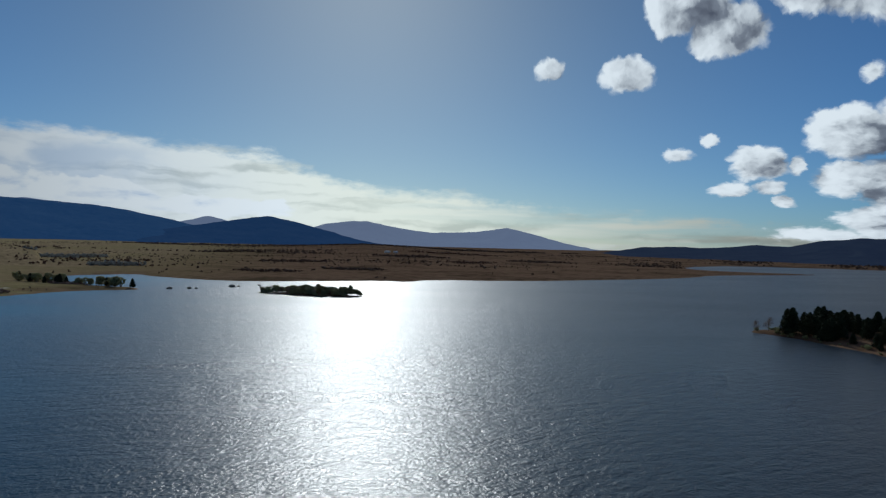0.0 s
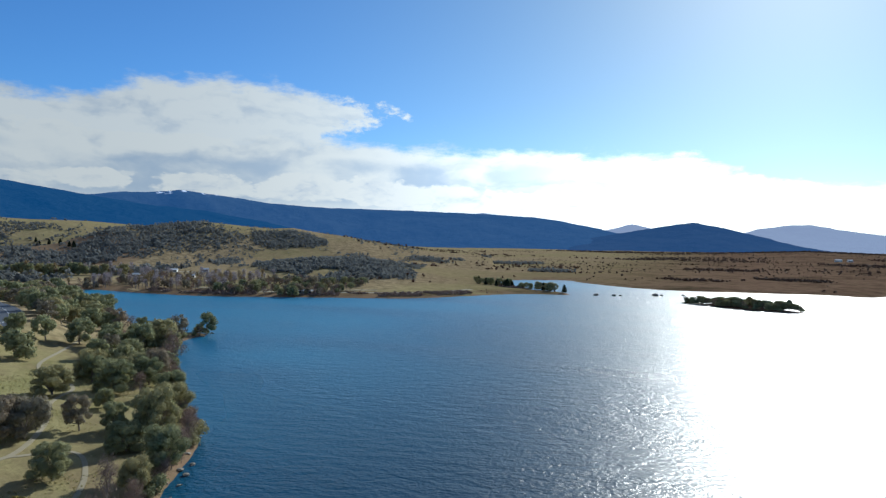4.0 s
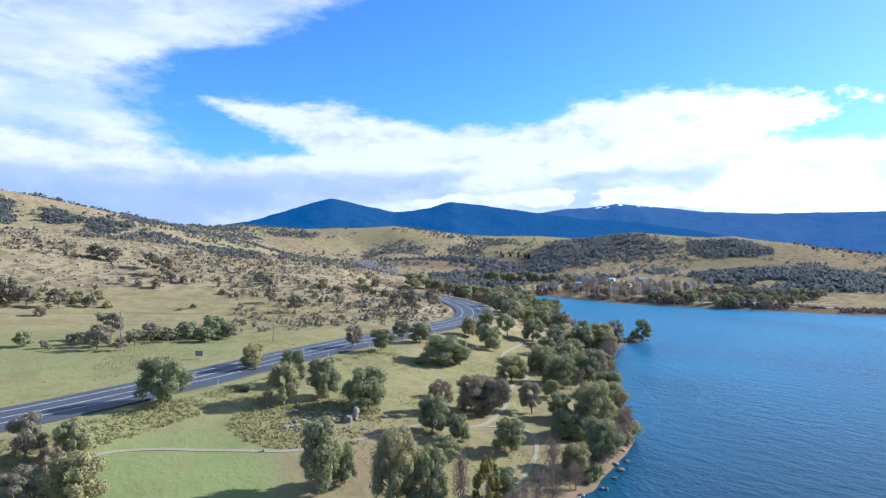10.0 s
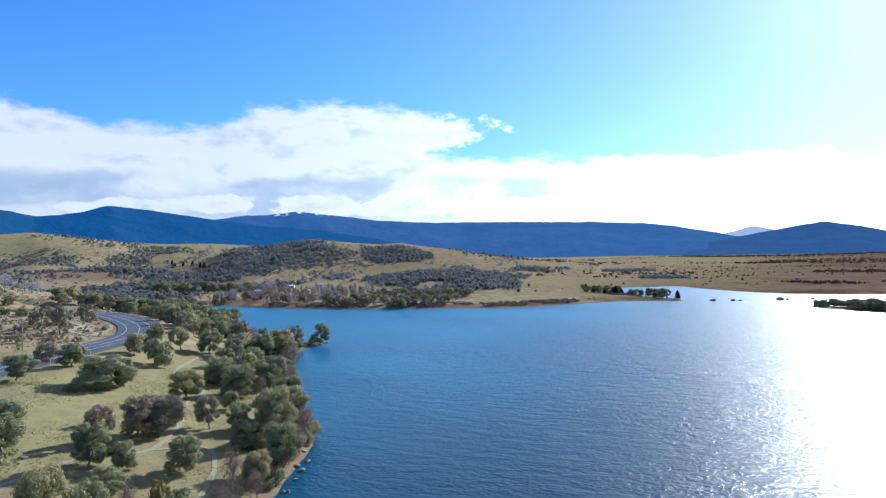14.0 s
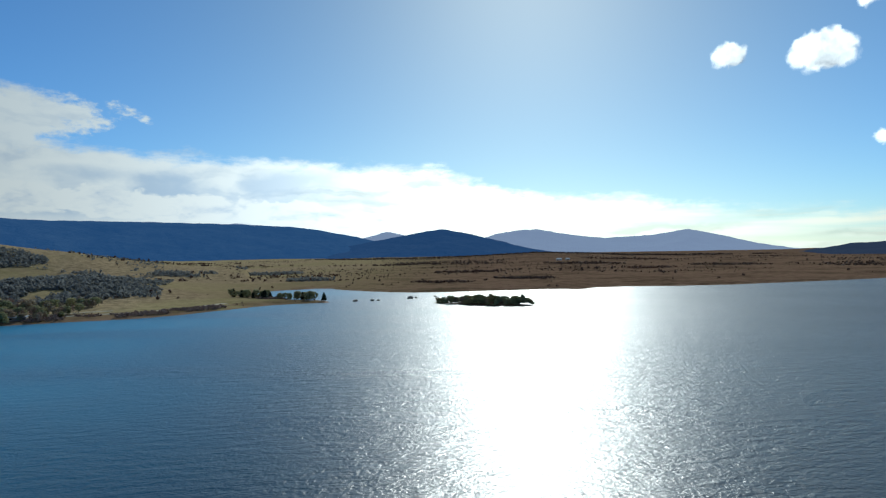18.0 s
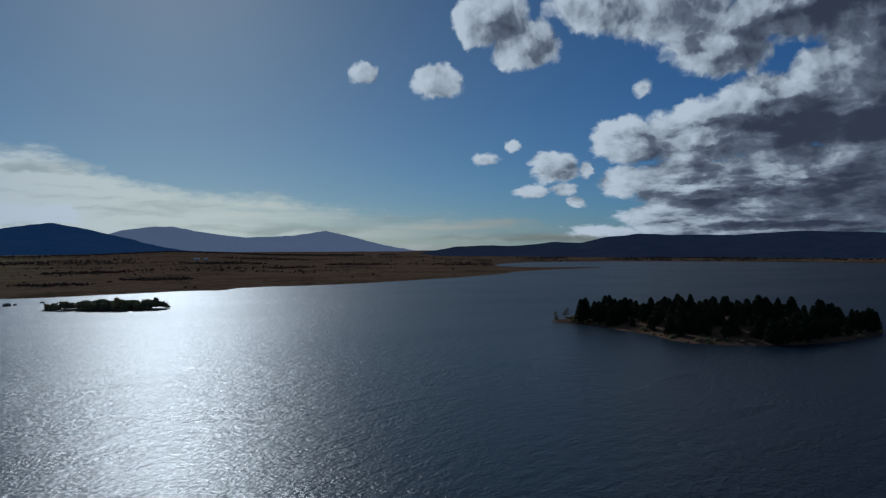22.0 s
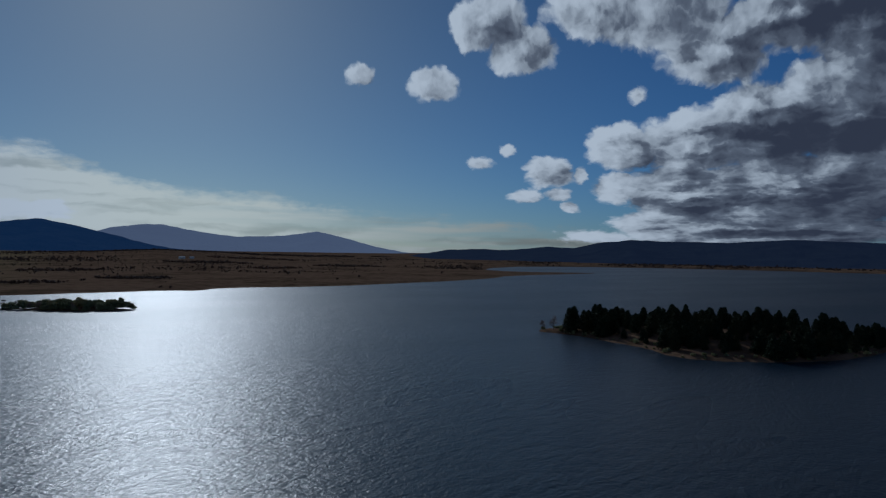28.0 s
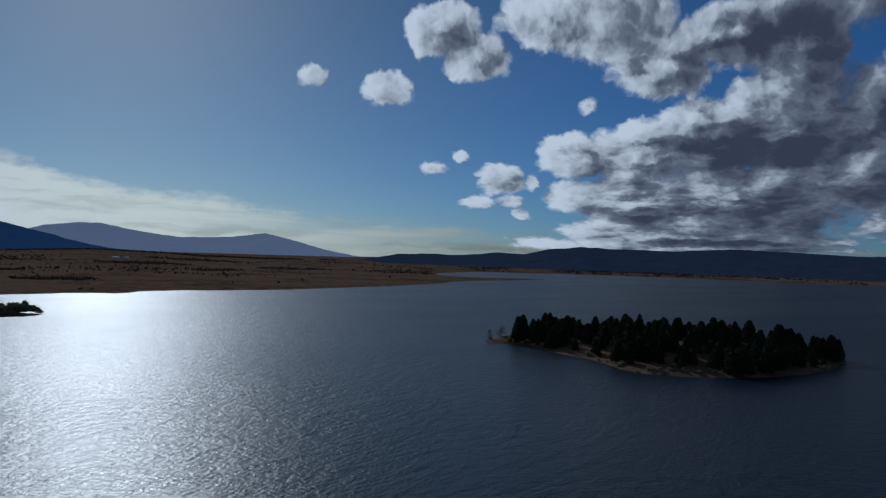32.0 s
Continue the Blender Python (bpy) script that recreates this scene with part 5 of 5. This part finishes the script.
def boulder(x, y, w, h, label, group, sink=0.3):
    ob = new("boulder", BOULDERS[rand.randrange(5)])
    z = max(height_at(x, y), 0.0) if sink < 0.6 else height_at(x, y)
    ob.matrix_basis = pose(x, y, z + h * (0.5 - sink), rand.uniform(-12, 12), rand.uniform(-12, 12), rand.uniform(0, 360)) @ Matrix.Diagonal((w / 2, w / 2 * rand.uniform(0.7, 1.1), h / 2, 1))
    return tagged(ob, label, "boulder", group)


boulder(-107.2, 34.8, 1.5, 2.5, "tall upright grey granite boulder in dry grass", "granite outcrop", 0.12)
boulder(-106.2, 33.2, 1.7, 1.6, "rounded grey granite boulder beside a taller one", "granite outcrop", 0.2)
for k in range(42):
    x, y = -108 + rand.gauss(0, 3.2), 29 + rand.gauss(0, 5.0)
    boulder(x, y, rand.uniform(0.4, 1.5), rand.uniform(0.3, 0.8), "weathered grey granite boulder in dry grass", "granite outcrop")
for x, y in SHORE_LINE[3::1]:
    for _ in range(2):
        boulder(x + rand.uniform(-2.2, 1.0), y + rand.uniform(-1.5, 1.5), rand.uniform(0.3, 1.3), rand.uniform(0.25, 0.7), "pale grey stone at the waterline", "shore stones")
for k in range(200):
    a, d = rand.uniform(62, 104), rand.uniform(225, 420)
    x, y = bearing(a, d)
    if fbm(np.array([x]), np.array([y]), 120.0, 3, 41)[0] < -0.02 or d < 250:
        continue
    boulder(x, y, rand.uniform(0.8, 2.6), rand.uniform(0.5, 1.2), "lichen-covered granite boulder on the hillside", "hillside boulders")


def stones(name, xs, ys, sizes, label):
    """Loose stones too many to count, each an uneven eight-cornered block half sunk in the grass."""
    g = np.random.default_rng(len(xs))
    zs = terrain(np.array(xs, float), np.array(ys, float))
    cube = np.array([(a, b, c) for a in (-1, 1) for b in (-1, 1) for c in (-1, 1)], float)
    quads = np.array([(0, 1, 3, 2), (4, 6, 7, 5), (0, 4, 5, 1), (2, 3, 7, 6), (1, 5, 7, 3), (0, 2, 6, 4)])
    pts = cube[None] * (0.6 + 0.55 * g.random((len(xs), 8, 3))) * np.asarray(sizes)[:, None, None] * np.array([0.5, 0.5, 0.34])
    turn = g.uniform(0, 6.28, len(xs))
    c, q = np.cos(turn)[:, None], np.sin(turn)[:, None]
    pts = np.stack([pts[..., 0] * c - pts[..., 1] * q, pts[..., 0] * q + pts[..., 1] * c, pts[..., 2]], -1)
    pts += np.stack([xs, ys, zs + np.asarray(sizes) * 0.1], 1)[:, None, :]
    faces = (quads[None] + 8 * np.arange(len(xs))[:, None, None]).reshape(-1, 4)
    return tagged(mesh_object(name, pts.reshape(-1, 3), faces, ROCK), label, "stones", kind="stuff")


x, y = scatter(7000, 60, 106, 225, 470, 41, 0.02, 120, 0.05)
stones("loose_stones", x, y, np.random.default_rng(9).uniform(0.25, 1.0, len(x)) ** 2 * 1.3, "grey lichened stones strewn over a dry hillside")
for x, y, s in ((-74, 452, 2.2), (-70, 455, 1.5), (-48, 470, 3.0), (-44, 474, 1.6), (-30, 486, 1.8), (-86, 449, 2.6), (305, 146, 2.0)):
    boulder(x, y, s * 1.6, s, "dark rock standing out of the lake", "rocks in the lake", 0.35)


# ---- buildings of the village ----
def box(bm, cx, cy, cz, sx, sy, sz):
    made = bmesh.ops.create_cube(bm, size=1.0)
    bmesh.ops.scale(bm, verts=made["verts"], vec=(sx, sy, sz))
    bmesh.ops.translate(bm, verts=made["verts"], vec=(cx, cy, cz))


def part(name, bm, mat, parent, label=""):
    me = bpy.data.meshes.new(name)
    bm.to_mesh(me)
    bm.free()
    me.materials.append(mat)
    ob = new(name, me)
    ob.parent = parent
    return tagged(ob, label) if label else ob


def box_part(name, mat, parent, *dims, label=""):
    bm = bmesh.new()
    box(bm, *dims)
    return part(name, bm, mat, parent, label)


def house(name, x, y, turn, length, depth, wall_h, roof_h, label, group, cladding=WALL):
    base = new(name)
    base.empty_display_size = 0.5
    base.matrix_basis = pose(x, y, height_at(x, y) - 0.25, 0, 0, turn)
    box_part("wall", cladding, base, 0, 0, wall_h / 2, length, depth, wall_h)
    bm = bmesh.new()
    e, hl, hd = 0.45, length / 2 + 0.35, depth / 2 + 0.5
    pts = [(-hl, -hd, wall_h - 0.1), (hl, -hd, wall_h - 0.1), (hl, 0, wall_h + roof_h), (-hl, 0, wall_h + roof_h), (-hl, hd, wall_h - 0.1), (hl, hd, wall_h - 0.1)]
    lo = [bm.verts.new(p) for p in pts]
    hi = [bm.verts.new((p[0], p[1], p[2] + 0.16)) for p in pts]
    for a, b, c, d in ((0, 1, 2, 3), (3, 2, 5, 4)):
        bm.faces.new([hi[i] for i in (a, b, c, d)])
        bm.faces.new([lo[i] for i in (d, c, b, a)])
    for a, b in ((0, 1), (1, 2), (2, 5), (5, 4), (4, 3), (3, 0)):
        bm.faces.new((lo[a], lo[b], hi[b], hi[a]))
    for s in (-1, 1):
        g = [bm.verts.new((s * length / 2, -depth / 2, wall_h)), bm.verts.new((s * length / 2, depth / 2, wall_h)), bm.verts.new((s * length / 2, 0, wall_h + roof_h))]
        bm.faces.new(g)
    part("roof", bm, ROOF, base)
    box_part("door", TIMBER, base, -length * 0.1, -depth / 2 - 0.03, 1.05, 0.95, 0.08, 2.05)
    for u in (-0.34, 0.14, 0.36):
        win = box_part("window", PANE, base, length * u, -depth / 2 - 0.02, wall_h * 0.58, 1.3, 0.06, 1.0)
        box_part("window_frame", WALL, win, length * u, -depth / 2 - 0.04, wall_h * 0.58 - 0.56, 1.5, 0.1, 0.1)
    return tagged(base, label, "house", group)


for k in range(15):
    t = k / 14
    house("cabin", -546 + 20 * t + rand.uniform(-3, 3), 318 + 68 * t + rand.uniform(-1.5, 1.5), 58 + rand.uniform(-24, 24), rand.uniform(2.6, 3.6), 2.8, 2.2, 0.9,
          "white holiday cabin with a shallow metal roof", "cabins in the village")
for x, y, turn, length in ((-423, 366, 40, 9), (-440, 398, 34, 6), (-408, 402, 40, 6), (-392, 372, 30, 5.5), (-352, 352, 25, 6), (-330, 344, 20, 5), (-455, 372, 35, 6)):
    house("house", x, y, turn, length, 4.2, 2.3, 1.0, "pale weatherboard house with a metal roof", "houses in the village")
house("boat_shed", -252, 333, 22, 9, 4.0, 2.2, 0.6, "long low grey shed at the water's edge", "sheds by the lake", TIMBER)
house("homestead", 184, 1321, 10, 11, 6.0, 3.0, 1.6, "white homestead on the brown plain", "far farm buildings")
house("farm_shed", 204, 1336, 25, 8, 5.0, 3.0, 1.5, "pale farm shed on the brown plain", "far farm buildings")

# ---- power line across the paddock ----
POLES = [(-206, -40), (-190, -2), (-183.7, 37), (-205, 80)]
tops = []
for x, y in POLES:
    base = new("power_pole")
    z = height_at(x, y)
    base.matrix_basis = pose(x, y, z, 0, 0, 20)
    v, f = tube([(0, 0, -1.0), (0, 0, 4.0), (0, 0, 9.2)], [0.16, 0.14, 0.11], 8)
    pole = new("pole", as_mesh("pole", v, f, TIMBER))
    pole.parent = base
    box_part("crossarm", TIMBER, base, 0, 0, 8.7, 2.2, 0.12, 0.14)
    for u in (-1.0, 0.0, 1.0):
        box_part("insulator", STEEL, base, u, 0, 8.88, 0.1, 0.1, 0.22)
    tagged(base, "weathered timber power pole with a crossarm", "power pole", "power poles on the paddock")
    c, s = math.cos(radians(20)), math.sin(radians(20))
    tops.append([(x + u * c, y + u * s, z + 9.0) for u in (-1.0, 0.0, 1.0)])
for a, b in zip(tops, tops[1:]):
    for p, q in zip(a, b):
        sag = [tuple(np.array(p) * (1 - t) + np.array(q) * t - np.array([0, 0, 4 * 0.8 * t * (1 - t)])) for t in np.linspace(0, 1, 9)]
        v, f = tube(sag, [0.012] * 9, 4)
        tagged(new("power_cable", as_mesh("power_cable", v, f, TIMBER)), "thin dark power cable between timber poles", "cable", "power cables")

# ---- road sign and posts ----
sign = new("road_sign")
sign.matrix_basis = pose(-162.7, 14.8, height_at(-162.7, 14.8), 0, 0, 58)
box_part("panel", TIMBER, sign, 0, 0, 1.5, 1.9, 0.12, 1.3)
for u in (-0.7, 0.7):
    box_part("post", STEEL, sign, u, 0.08, 0.9, 0.09, 0.09, 2.2)
tagged(sign, "brown roadside sign board on two steel posts", "sign")
for k in range(16, min(66, len(HIGHWAY) - 2), 4):
    px, py, pz = HIGHWAY[k]
    tx, ty, _ = HIGHWAY[k + 1] - HIGHWAY[k - 1]
    ln = math.hypot(tx, ty)
    for s in (-1, 1):
        gx0, gy0 = px - ty / ln * s * (ROAD_HALF + 1.2), py + tx / ln * s * (ROAD_HALF + 1.2)
        post = new("guide_post")
        post.matrix_basis = pose(gx0, gy0, pz - 0.1)
        box_part("post", WALL, post, 0, 0, 0.5, 0.1, 0.06, 1.0)
        box_part("reflector", PANE, post, 0, -0.034, 0.85, 0.06, 0.01, 0.12)
        tagged(post, "white plastic guide post on the road verge", "guide post", "guide posts along the highway")
